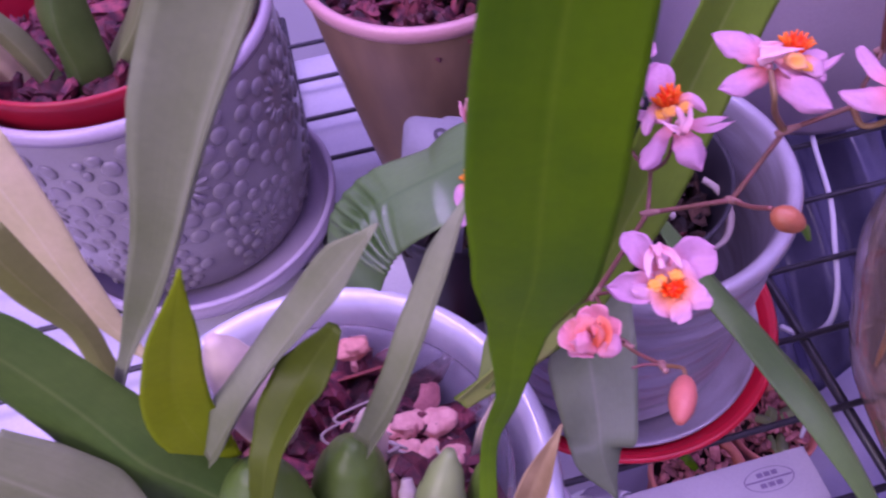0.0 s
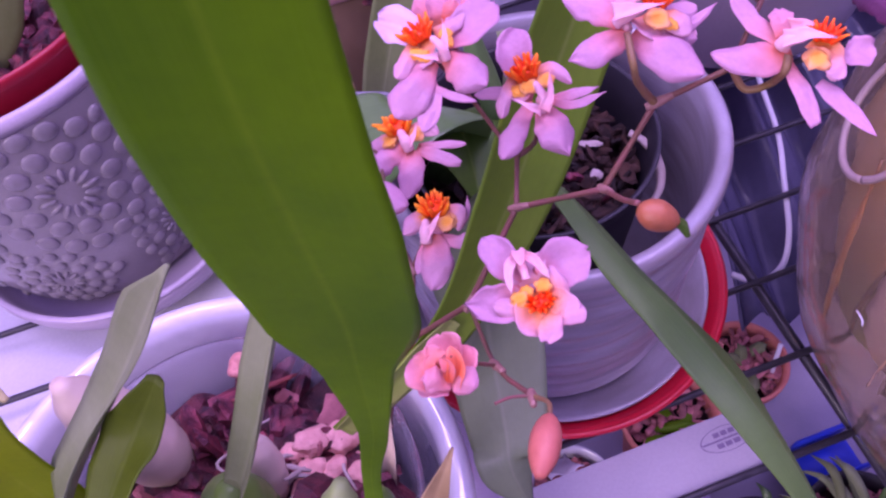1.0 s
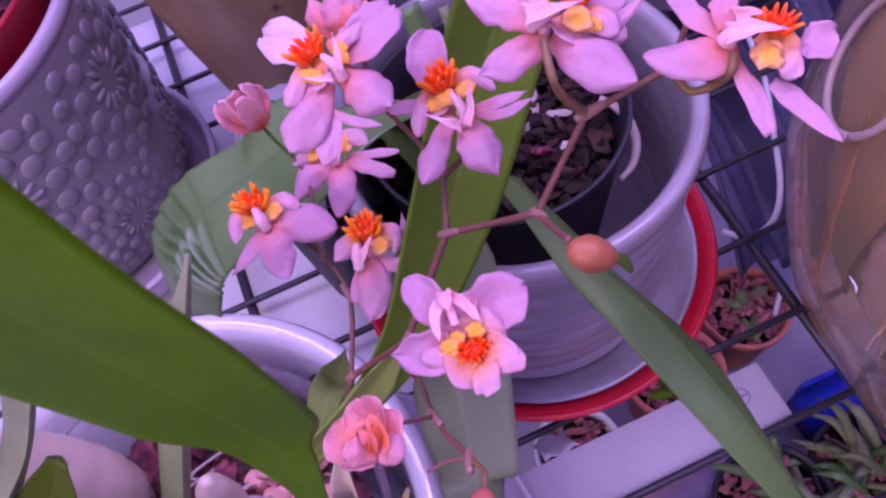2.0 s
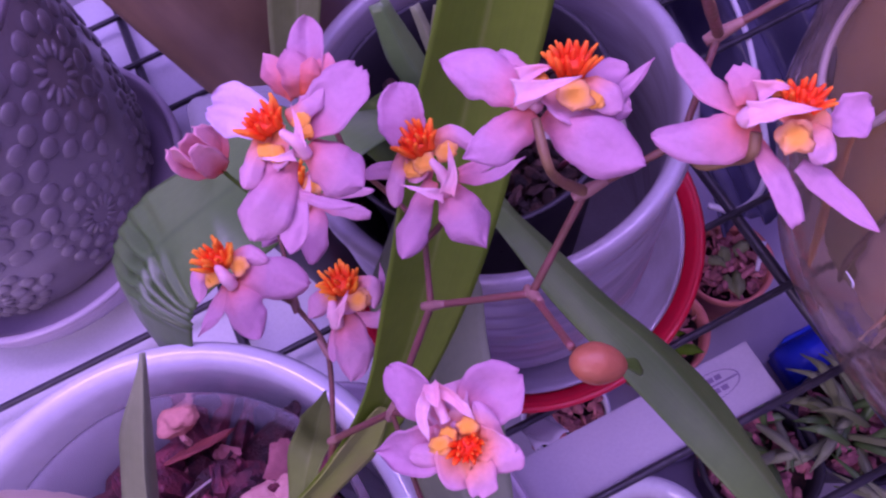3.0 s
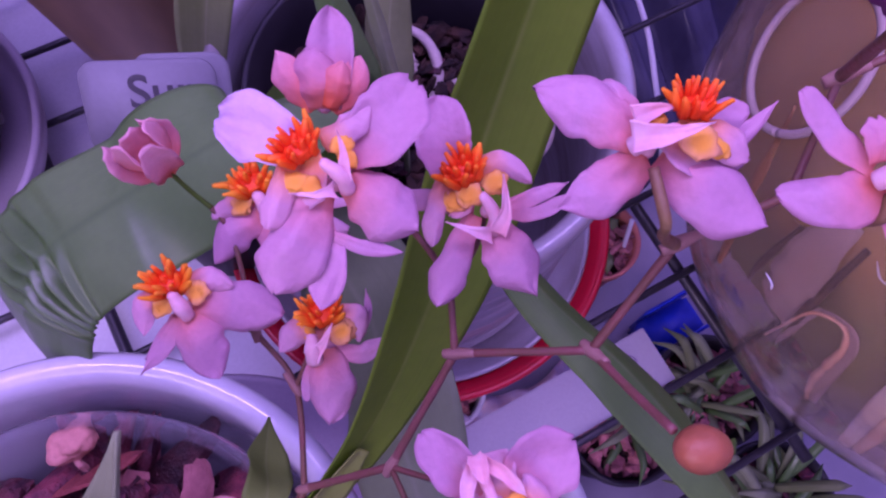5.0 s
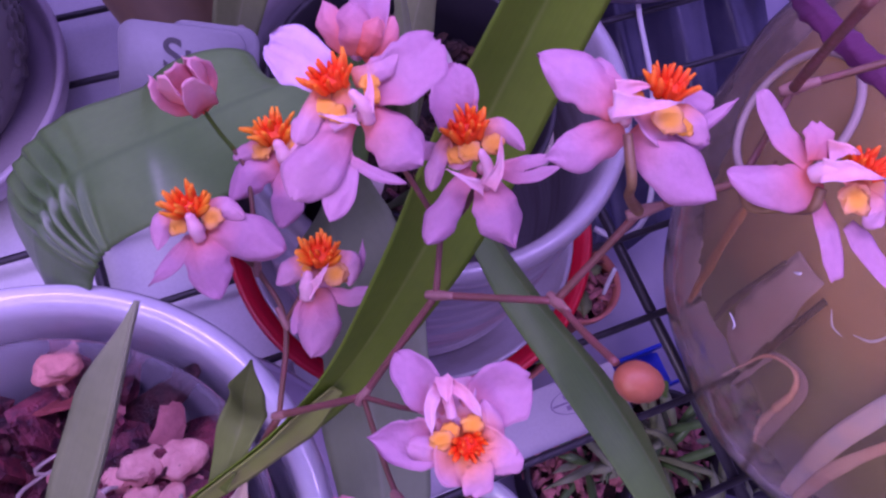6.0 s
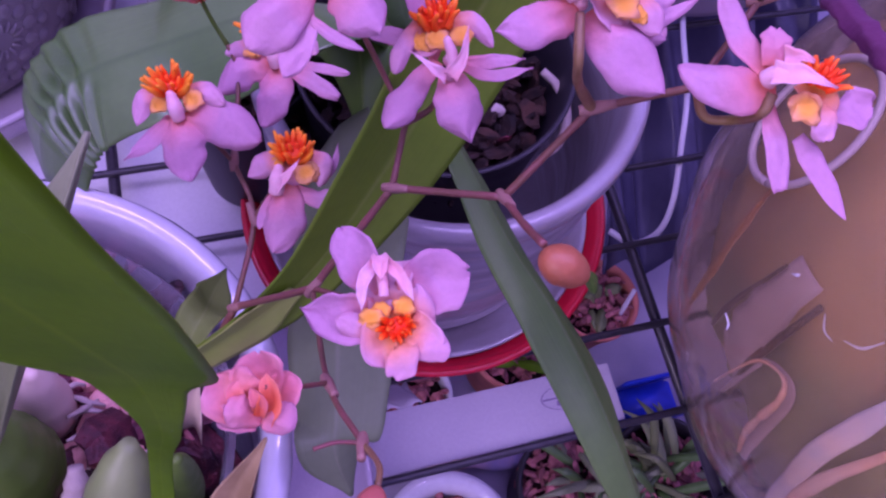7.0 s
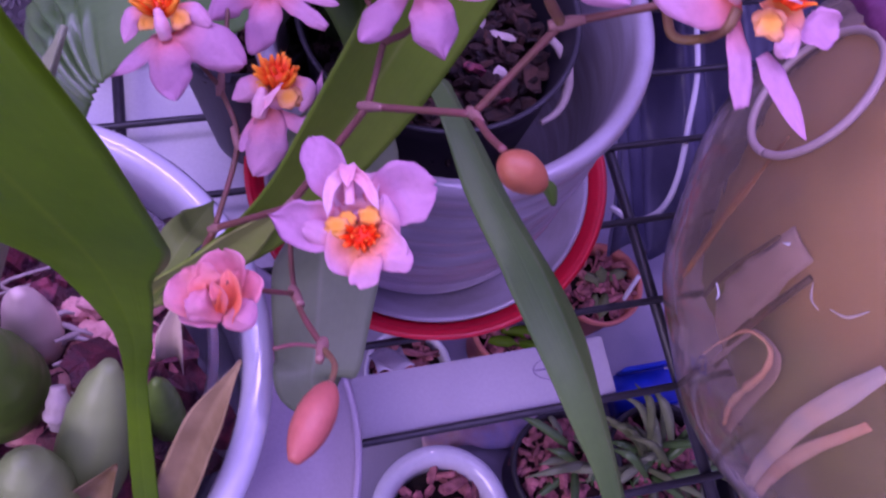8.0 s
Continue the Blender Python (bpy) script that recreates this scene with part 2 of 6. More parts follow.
PETAL_PALE = petal_mat("whitish_petal", (0.78, 0.40, 0.36), (0.76, 0.58, 0.70), (0.72, 0.54, 0.72), 0.0062, 0.35)
PETAL_WARM = petal_mat("salmon_petal", (0.80, 0.16, 0.06), (0.75, 0.25, 0.25), (0.69, 0.36, 0.46), 0.0075, 0.3)
LIP_LOBE = petal_mat("lip_petal", (0.92, 0.36, 0.03), (0.84, 0.35, 0.20), (0.68, 0.385, 0.50), 0.0050, 0.35)
PETAL_DEEP = petal_mat("deep_salmon_petal", (0.72, 0.10, 0.04), (0.82, 0.20, 0.09), (0.80, 0.34, 0.30), 0.0060, 0.3)
BUD_PETAL = petal_mat("bud_petal", (0.80, 0.24, 0.17), (0.80, 0.32, 0.30), (0.78, 0.42, 0.47), 0.0075, 0.35)
CREST = petal_mat("orange_crest", (0.95, 0.04, 0.006), (0.97, 0.10, 0.007), (1.0, 0.40, 0.025), 0.0036, 0.3)
LIP = petal_mat("yellow_lip", (0.93, 0.43, 0.03), (0.92, 0.46, 0.06), (0.86, 0.45, 0.22), 0.0016, 0.3)
COLUMN = mat("pale_column", (0.84, 0.58, 0.66), (0.82, 0.42, 0.46), 0.45, scale=300, fine=2000, bump=0.1, thin=0.25)
BUD = mat("bud_skin", (0.30, 0.095, 0.040), (0.20, 0.065, 0.028), 0.45, scale=250, fine=1500, bump=0.15)
STEM = mat("flower_stem", (0.165, 0.056, 0.052), (0.120, 0.058, 0.032), 0.5, scale=300, fine=1500, bump=0.2)
PEDICEL = mat("olive_flower_stalk", (0.20, 0.125, 0.045), (0.16, 0.075, 0.045), 0.5, scale=300, fine=1500, bump=0.2)
NODE = mat("stem_node", (0.28, 0.15, 0.125), (0.20, 0.10, 0.08), 0.55, scale=300, bump=0.2)
BARK = mat("orchid_bark", (0.170, 0.034, 0.048), (0.040, 0.010, 0.020), 0.5, scale=330, fine=1600, bump=1.0, vary=0.7)
BARK_DARK = mat("wet_bark", (0.040, 0.017, 0.010), (0.012, 0.006, 0.005), 0.85, scale=260, fine=1600, bump=0.8, vary=0.7)
BARK_PINK = mat("pale_bark", (0.80, 0.44, 0.38), (0.60, 0.27, 0.24), 0.75, scale=220, fine=1600, bump=0.6, vary=0.2)
BARK_RED = mat("red_bark", (0.30, 0.070, 0.060), (0.17, 0.035, 0.036), 0.6, scale=260, fine=1600, bump=0.8, vary=0.2)
CLAY = mat("pale_clay", (0.66, 0.30, 0.24), (0.52, 0.22, 0.18), 0.75, scale=220, fine=1600, bump=0.5)
BARK_ROSE = mat("rosy_bark", (0.40, 0.15, 0.15), (0.23, 0.075, 0.08), 0.75, scale=220, fine=1600, bump=0.6, vary=0.45)
ROOT = mat("orchid_root", (0.46, 0.38, 0.35), (0.34, 0.28, 0.24), 0.7, scale=200, bump=0.4)
TERRA = mat("terracotta", (0.50, 0.17, 0.13), (0.40, 0.13, 0.10), 0.7, scale=80, bump=0.3)
BLUE = mat("blue_plastic", (0.03, 0.06, 0.55), (0.02, 0.04, 0.42), 0.35, scale=80, bump=0.05)
TIER = mat("tier_board", (0.30, 0.275, 0.34), (0.20, 0.185, 0.235), 0.5, scale=14, bump=0.1)
LEAF_SLATE = leaf_mat("leaf_slate_green", (0.082, 0.142, 0.036), (0.055, 0.105, 0.024), (0.16, 0.20, 0.10), 0.4, 0.15, spec=0.25)
BOARD = mat("grey_board", (0.075, 0.068, 0.085), (0.05, 0.045, 0.058), 0.6, scale=12, bump=0.1)
WALL = mat("wall_paint", (0.72, 0.70, 0.74), (0.66, 0.64, 0.69), 0.8, scale=4, bump=0.1)


# ---- builders ----
def mesh_ob(name, bm, material, smooth=True):
    me = bpy.data.meshes.new(name)
    bmesh.ops.recalc_face_normals(bm, faces=bm.faces)
    bm.to_mesh(me)
    bm.free()
    if smooth:
        for p in me.polygons:
            p.use_smooth = True
    me.materials.append(material)
    return new(name, me)


def part(name, bm, material, parent, label="", smooth=True):
    ob = mesh_ob(name, bm, material, smooth)
    ob.parent = parent
    if label:
        tagged(ob, label)
    return ob


def thing(name, label, category, place=(0, 0, 0), group="", kind=""):
    ob = new(name)
    ob.location = place
    ob.empty_display_size = 0.01
    return tagged(ob, label, category, group, kind)


def lathe(profile, seg=64, wave=None):
    """A turned body from (radius, height) pairs."""
    bm = bmesh.new()
    rings = []
    for r, z in profile:
        if r < 1e-6:
            rings.append([bm.verts.new((0, 0, z))])
            continue
        ring = []
        for i in range(seg):
            a = 2 * math.pi * i / seg
            k = r + (wave(a, z) if wave else 0)
            ring.append(bm.verts.new((k * math.cos(a), k * math.sin(a), z)))
        rings.append(ring)
    for p, q in zip(rings, rings[1:]):
        for i in range(seg):
            j = (i + 1) % seg
            vs = [p[i % len(p)], p[j % len(p)], q[j % len(q)], q[i % len(q)]]
            vs = list(dict.fromkeys(vs))
            if len(vs) > 2:
                bm.faces.new(vs)
    return bm


def smooth_path(pts, n):
    """Catmull-Rom points through pts."""
    pts = [Vector(p) for p in pts]
    ext = [pts[0] * 2 - pts[1]] + pts + [pts[-1] * 2 - pts[-2]]
    out = []
    m = len(pts) - 1
    for i in range(n + 1):
        u = i / n * m
        k = min(int(u), m - 1)
        t = u - k
        a, b, c, d = ext[k:k + 4]
        out.append(0.5 * ((2 * b) + (c - a) * t + (2 * a - 5 * b + 4 * c - d) * t * t + (3 * b - a - 3 * c + d) * t ** 3))
    return out


def knots(values, u):
    x = u * (len(values) - 1)
    k = min(int(x), len(values) - 2)
    t = x - k
    t = t * t * (3 - 2 * t) * 0.5 + t * 0.5
    return values[k] * (1 - t) + values[k + 1] * t


def tube(pts, radii, n=24, seg=10, wobble=0.0, bm=None):
    bm = bm or bmesh.new()
    line = smooth_path(pts, n)
    rings = []
    side = Vector((0.31, 0.77, 0.55))
    for i, p in enumerate(line):
        t = (line[min(i + 1, n)] - line[max(i - 1, 0)]).normalized()
        side = (side - t * side.dot(t)).normalized()
        up = t.cross(side)
        r = knots(radii, i / n) * (1 + wobble * (noise.noise(p * 700)))
        rings.append([bm.verts.new(p + (side * math.cos(a) + up * math.sin(a)) * r) for a in (2 * math.pi * j / seg for j in range(seg))])
    for a, b in zip(rings, rings[1:]):
        for j in range(seg):
            bm.faces.new((a[j], a[(j + 1) % seg], b[(j + 1) % seg], b[j]))
    bm.faces.new(rings[0])
    bm.faces.new(rings[-1])
    return bm


def blade(pts, widths, side, fold=0.25, thick=0.0007, n=28, across=10, side_end=None, ripple=0.0, curl=0.0, pleat=0.0):
    """A leaf: centre line, widths along it, the direction of its breadth, a fold along the midrib, real thickness."""
    bm = bmesh.new()
    line = smooth_path(pts, n)
    s0, s1 = Vector(side), Vector(side_end or side)
    top, bot = [], []
    for i, p in enumerate(line):
        u = i / n
        t = (line[min(i + 1, n)] - line[max(i - 1, 0)]).normalized()
        s = s0.lerp(s1, u)
        s = (s - t * s.dot(t)).normalized()
        nrm = s.cross(t).normalized()
        w = max(knots(widths, u), 0.0003)
        a, b = [], []
        for j in range(across + 1):
            v = j / across * 2 - 1
            lift = fold * w * 0.5 * abs(v) ** 1.4 - curl * w * v * v * 0.5
            lift += ripple * w * math.sin(u * 23 + v * 2.0) * abs(v) ** 2
            lift += pleat * math.exp(-((u - 0.655) / 0.10) ** 4) * math.sin((u - 0.7) * 135 - abs(v) * 6.5) * min(1, abs(v) * 3 + 0.2) * (1 - 0.75 * v * v)
            groove = -0.10 * thick * math.exp(-(v / 0.08) ** 2)
            q = p + s * (w * 0.5 * v) + nrm * (lift + groove)
            th = thick * (0.25 + 0.75 * (1 - v * v))
            a.append(bm.verts.new(q + nrm * th * 0.5))
            b.append(bm.verts.new(q - nrm * th * 0.5))
        top.append(a)
        bot.append(b)
    where = {}
    for i in range(n + 1):
        for j in range(across + 1):
            where[top[i][j]] = where[bot[i][j]] = (j / across, i / n)
    for i in range(n):
        for j in range(across):
            bm.faces.new((top[i][j], top[i][j + 1], top[i + 1][j + 1], top[i + 1][j]))
            bm.faces.new((bot[i][j], bot[i + 1][j], bot[i + 1][j + 1], bot[i][j + 1]))
        bm.faces.new((top[i][0], top[i + 1][0], bot[i + 1][0], bot[i][0]))
        bm.faces.new((top[i][across], bot[i][across], bot[i + 1][across], top[i + 1][across]))
    for k in (0, n):
        for j in range(across):
            bm.faces.new((top[k][j], bot[k][j], bot[k][j + 1], top[k][j + 1]))
    layer = bm.loops.layers.uv.new("UVMap")
    for f in bm.faces:
        for lp in f.loops:
            lp[layer].uv = where[lp.vert]
    return bm


def chunk(bm, place, size, rng, flat=0.6, m=None):
    """One rough bark chip, added to bm: a jagged slab with broken ends."""
    turn = Euler((rng.gauss(0, 0.7), rng.gauss(0, 0.7), rng.uniform(0, 6.3))).to_matrix()
    dims = Vector((size * rng.uniform(0.8, 1.7), size * rng.uniform(0.5, 1.0), size * flat * rng.uniform(0.35, 0.9)))
    seg = 6
    rings = []
    for i, x in enumerate((-0.52, -0.40, 0.0, 0.38, 0.50)):
        ring = []
        w = (0.35, 0.85, 1.0, 0.9, 0.3)[i]
        for j in range(seg):
            a = 2 * math.pi * (j + rng.uniform(-0.3, 0.3)) / seg
            k = w * rng.uniform(0.72, 1.15)
            p = Vector((x + rng.uniform(-0.10, 0.10), 0.5 * k * math.cos(a), 0.5 * k * math.sin(a)))
            ring.append(bm.verts.new(Vector(place) + turn @ Vector((p.x * dims.x, p.y * dims.y, p.z * dims.z))))
        rings.append(ring)
    for p, q in zip(rings, rings[1:]):
        for j in range(seg):
            bm.faces.new((p[j], p[(j + 1) % seg], q[(j + 1) % seg], q[j]))
    bm.faces.new(rings[0])
    bm.faces.new(rings[-1])


def bark_bed(parent, place, radius, count, size, material, seed, mound=0.004, name="potting_bark", label=""):
    rng = random.Random(seed)
    bm = bmesh.new()
    for i in range(count):
        a, r = rng.uniform(0, 2 * math.pi), radius * math.sqrt(rng.random())
        z = rng.uniform(-0.004, 0.003) + mound * (1 - (r / radius) ** 2)
        chunk(bm, (place[0] + r * math.cos(a), place[1] + r * math.sin(a), place[2] + z), size * rng.uniform(0.6, 1.5), rng)
    ob = part(name, bm, material, parent, label, smooth=False)
    tagged(ob, kind="stuff")
    base = lathe([(0.0001, place[2] - 0.004), (radius, place[2] - 0.005), (radius, place[2] - 0.012), (0.0001, place[2] - 0.013)], 40)
    bmesh.ops.translate(base, vec=(place[0], place[1], 0), verts=base.verts)
    part("soil", base, BARK_DARK, parent)
    return ob


def box(size, bevel=0.001):
    bm = bmesh.new()
    bmesh.ops.create_cube(bm, size=1)
    bmesh.ops.scale(bm, vec=size, verts=bm.verts)
    if bevel:
        bmesh.ops.bevel(bm, geom=bm.edges[:], offset=bevel, segments=2, affect="EDGES")
    return bm


def moved(bm, m):
    bmesh.ops.transform(bm, matrix=m, verts=bm.verts)
    return bm


# ---- setting ----
tagged(mesh_ob("floor", moved(box((4.0, 3.0, 0.05), 0.004), pose(0, 0.4, -0.625)), BOARD, False), "dark floor under the plant rack", "floor", kind="structure")
tagged(mesh_ob("wall_back", moved(box((4.0, 0.1, 2.2), 0.004), pose(0, 1.0, 0.5)), WALL, False), "plain violet lit wall behind the rack", "wall", kind="structure")

tagged(mesh_ob("wall_left", moved(box((0.1, 2.0, 2.2), 0.004), pose(-1.85, -0.05, 0.5)), WALL, False), "plain violet lit wall beside the rack", "wall", kind="structure")
tagged(mesh_ob("wall_right", moved(box((0.1, 2.0, 2.2), 0.004), pose(1.85, -0.05, 0.5)), WALL, False), "plain violet lit wall beside the rack", "wall", kind="structure")
tagged(mesh_ob("wall_front", moved(box((3.8, 0.1, 2.2), 0.004), pose(0, -1.10, 0.5)), WALL, False), "plain violet lit wall facing the rack", "wall", kind="structure")
tagged(mesh_ob("ceiling", moved(box((3.8, 2.2, 0.06), 0.004), pose(0, -0.05, 1.635)), WALL, False), "plain ceiling over the rack", "ceiling", kind="structure")

# ---- wire shelf ----
shelf = thing("wire_shelf", "black coated wire shelf carrying the orchid pots", "shelf")


def shelf_wires(parent, z, x0, x1, y0, count, step, r, bars):
    for i in range(count):
        y = y0 + step * i
        part("wire", tube([(x0, y, z), ((x0 + x1) / 2, y, z - 0.0004), (x1, y, z)], [r, r], 8, 10), WIRE, parent)
    for x in bars:
        part("cross_bar", tube([(x, y0 - 0.01, z - 2.6 * r), (x, y0 + step * count, z - 2.6 * r)], [r * 1.5, r * 1.5], 4, 10), WIRE, parent)


shelf_wires(shelf, -0.0013, -0.42, 0.42, 0.0213, 12, 0.0298, 0.0013, (-0.30, -0.0175, 0.155, 0.33))

# ---- white sheet and card under the wires ----
sheet = box((0.46, 0.33, 0.0012), 0.0003)
bmesh.ops.translate(sheet, vec=(-0.198, 0.185, -0.0125), verts=sheet.verts)
tagged(mesh_ob("plastic_sheet", sheet, SHEET, False), "glossy white plastic sheet lying under the wire shelf", "sheet")

card = thing("price_strip", "white card strip with a faint oval stamp under the wires", "label strip")
part("strip", moved(box((0.108, 0.0192, 0.0014), 0.0003), pose(0.0782, 0.0624, -0.0040)), CARD, card, smooth=False)
oval = bmesh.new()
for k in range(40):
    a0, a1 = 2 * math.pi * k / 40, 2 * math.pi * (k + 1) / 40
    vs = [oval.verts.new((math.cos(a) * 0.0092 * s, math.sin(a) * 0.0042 * s, 0)) for a, s in ((a0, 1), (a1, 1), (a1, 0.95), (a0, 0.95))]
    oval.faces.new(vs)
for y, w in ((0.0019, 0.006), (-0.0018, 0.0065)):
    for k in range(3):
        x = (k - 1) * w * 0.45
        oval.faces.new([oval.verts.new((x + dx * w * 0.18, y + dy * 0.0008, 0)) for dx, dy in ((-1, -1), (1, -1), (1, 1), (-1, 1))])
oval.faces.new([oval.verts.new((dx * 0.0085, dy * 0.0003, 0)) for dx, dy in ((-1, -1), (1, -1), (1, 1), (-1, 1))])
part("stamp", moved(oval, pose(0.1150, 0.0642, -0.0031)), STAMP, card, "faint oval stamp with unreadable print", smooth=False)

# flap added to give the small bright white spot behind the strip
flap = bmesh.new()
rows = []
for i in range(13):
    u = i / 12
    rows.append([flap.verts.new((0.056 + 0.012 * u, 0.0722 + 0.013 * v + 0.0010 * math.sin(u * 9 + v * 4), -0.0048 - 0.026 * v + 0.0020 * math.sin(u * 14 + v * 5) * v)) for v in (k / 6 for k in range(7))])
for p, q in zip(rows, rows[1:]):
    for k in range(6):
        flap.faces.new((p[k], q[k], q[k + 1], p[k + 1]))
part("bright_flap", flap, SHEET, card, "glossy white flap added for a bright spot behind the strip").modifiers.new("thickness", "SOLIDIFY").thickness = 0.0004

# ---- ribbed white pot in a red saucer ----
RX, RY = 0.0808, 0.1365
rib = thing("flower_pot", "off-white ribbed ceramic pot standing in a red saucer", "flower pot", (RX, RY, 0))
wall = []
for i in range(90):
    u = i / 89
    z = 0.0095 + 0.0720 * u
    r = 0.0448 + 0.0022 * u ** 0.8 + 0.00055 * math.sin(u * 50) + 0.00035 * math.sin(u * 19 + 1)
    wall.append((r, z))
prof = [(0.0001, 0.0062), (0.036, 0.0062), (0.0425, 0.0064), (0.0440, 0.0072)] + wall + [(0.0474, 0.0830), (0.0486, 0.0848), (0.0491, 0.0878), (0.0485, 0.0905), (0.0470, 0.0915), (0.0450, 0.0908), (0.0440, 0.0885), (0.0434, 0.083), (0.0422, 0.055), (0.0405, 0.012), (0.0001, 0.0115)]
part("pot_wall", lathe(prof, 96, lambda a, z: 0.0003 * math.sin(a * 3 + z * 160)), RIB_GLAZE, rib)
part("foot_dish", moved(lathe([(0.0001, 0.0038), (0.047, 0.0038), (0.0536, 0.0066), (0.0552, 0.0092), (0.0547, 0.0100), (0.0532, 0.0092), (0.0470, 0.0060), (0.0001, 0.0058)], 96), pose(0.0030, 0.0003, 0)), RIB_GLAZE, rib, "matching off-white foot dish")
inner = [(0.0001, 0.016), (0.028, 0.016), (0.0340, 0.0800), (0.0347, 0.0858), (0.0354, 0.0862), (0.0355, 0.0870), (0.0348, 0.0873), (0.0340, 0.0866), (0.0328, 0.073), (0.0270, 0.0175), (0.0001, 0.0172)]
part("inner_pot", moved(lathe(inner, 72), pose(-0.0030, 0.0042, 0)), BLACK, rib, "black plastic nursery pot sunk in the ceramic one")
bark_bed(rib, (-0.0030, 0.0042, 0.0680), 0.0305, 520, 0.0044, BARK_DARK, 11, 0.003, label="dark wet bark mix")
for k, (x, y, z, r) in enumerate(((0.018, -0.010, 0.0745, 0.012), (0.002, 0.014, 0.0745, 0.010))):
    pts = [(x + r * math.cos(a), y + r * math.sin(a), z + 0.004 * math.sin(a * 1.3)) for a in (0.9 - 0.45 * j for j in range(6))]
    part("root", tube(pts, [0.0011, 0.0015, 0.0008], 20, 8, 0.2), ROOT, rib, "pale aerial root curling over the bark")
bits = random.Random(17)
for k in range(30):
    x, y = bits.uniform(-0.024, 0.018), bits.uniform(-0.017, 0.026)
    bm = bmesh.new()
    chunk(bm, (0, 0, 0), bits.uniform(0.003, 0.0075), bits, 0.5)
    piece = part("bark_piece", bm, (BARK_DARK, BARK, BARK_DARK, ROOT)[k % 4], rib, smooth=False)
    piece.location = (x, y, 0.0735)
for pts in (((-0.022, 0.010, 0.072), (-0.020, 0.004, 0.085), (-0.016, -0.004, 0.093), (-0.012, -0.010, 0.088)), ((-0.004, 0.006, 0.073), (-0.008, 0.002, 0.080), (-0.012, -0.004, 0.078))):
    part("root", tube(pts, [0.0010, 0.0013, 0.0012, 0.0008], 24, 8, 0.2), ROOT, rib, "pale aerial root over the pot's edge")
saucer = thing("pot_saucer", "bright red plastic saucer under the ribbed pot", "saucer", (0.0838, 0.1368, 0))
part("dish", lathe([(0.0001, 0.0002), (0.050, 0.0002), (0.0545, 0.0012), (0.0590, 0.0085), (0.0606, 0.0095), (0.0604, 0.0110), (0.0588, 0.0112), (0.0574, 0.0100), (0.0530, 0.0042), (0.0500, 0.0036), (0.0001, 0.0036)], 96), RED, saucer)
part("rim", lathe([(0.0590, 0.0100), (0.0600, 0.0094), (0.0611, 0.0100), (0.0613, 0.0109), (0.0604, 0.0116), (0.0592, 0.0113), (0.0588, 0.0106)], 96), RED, saucer)

# ---- glossy white pot with the flowering orchid ----
LX, LY = -0.0212, 0.0614
lpot = thing("flower_pot", "glossy white ceramic pot with a thick rounded rim", "flower pot", (LX, LY, 0))
prof = [(0.0001, 0.0034), (0.034, 0.0034), (0.037, 0.0050), (0.0410, 0.03), (0.0455, 0.07), (0.0478, 0.094), (0.0493, 0.0985), (0.0505, 0.1012), (0.0506, 0.1036), (0.0497, 0.1054), (0.0479, 0.1060), (0.0460, 0.1050), (0.0449, 0.1015), (0.0438, 0.094), (0.0405, 0.06), (0.0350, 0.006), (0.0001, 0.005)]
part("pot_wall", lathe(prof, 96), WHITE_GLAZE, lpot)
clear = [(0.031, 0.03), (0.0384, 0.1005), (0.0396, 0.1013), (0.0398, 0.1024), (0.0389, 0.1029), (0.0378, 0.1018), (0.0306, 0.03)]
part("inner_pot", moved(lathe(clear, 72, lambda a, z: 0.0003 * math.sin(a * 5)), pose(0.0015, 0.0005, 0)), CLEAR, lpot, "clear plastic inner pot")
bark_bed(lpot, (0.0015, 0.0005, 0.0872), 0.0312, 260, 0.0112, BARK, 5, 0.003, label="reddish brown orchid bark chunks")
bark_bed(lpot, (0.001, -0.0015, 0.0915), 0.0335, 45, 0.0048, BARK_ROSE, 6, 0.003, label="crumbled rosy bark bits")
rng = random.Random(8)
for place, size, mt in (((0.0105, 0.0305, 0.0935), 0.0050, BARK_PINK), ((0.0225, 0.012, 0.0935), 0.0058, BARK_PINK), ((0.0285, 0.006, 0.0920), 0.0052, BARK_PINK), ((0.0200, -0.006, 0.0925), 0.0050, BARK_PINK), ((-0.004, 0.026, 0.0930), 0.0110, BARK), ((0.006, 0.024, 0.0930), 0.0120, BARK), ((0.013, 0.022, 0.0920), 0.0100, BARK), ((0.0265, -0.012, 0.0925), 0.0070, BARK_PINK), ((0.0180, 0.002, 0.0950), 0.0056, BARK_PINK), ((0.0160, 0.0035, 0.0945), 0.0052, BARK_PINK), ((-0.012, 0.024, 0.0930), 0.0100, BARK)):
    bm = bmesh.new()
    chunk(bm, place, size, rng, 0.75)
    bmesh.ops.subdivide_edges(bm, edges=bm.edges[:], cuts=2, use_grid_fill=True)
    for v in bm.verts:
        v.co += v.co.normalized() * 0.0009 * noise.noise(v.co * 420)
    part("bark_piece", bm, mt, lpot, smooth=False)
def lump(place, size, seed, material, label):
    """A crumbly rounded piece of the potting mix."""
    bm = bmesh.new()
    bmesh.ops.create_icosphere(bm, subdivisions=4, radius=1)
    ph = Vector((seed * 3.7, seed * 1.9, 0))
    for v in bm.verts:
        k = 1 + 0.40 * noise.noise(v.co * 1.1 + ph) + 0.16 * noise.noise(v.co * 2.6 + ph) + 0.07 * noise.noise(v.co * 8 + ph)
        v.co = Vector((v.co.x * 1.15, v.co.y * 0.9, v.co.z * 0.7)) * k * size
    ob = part("bark_piece", bm, material, lpot, label)
    ob.location = place


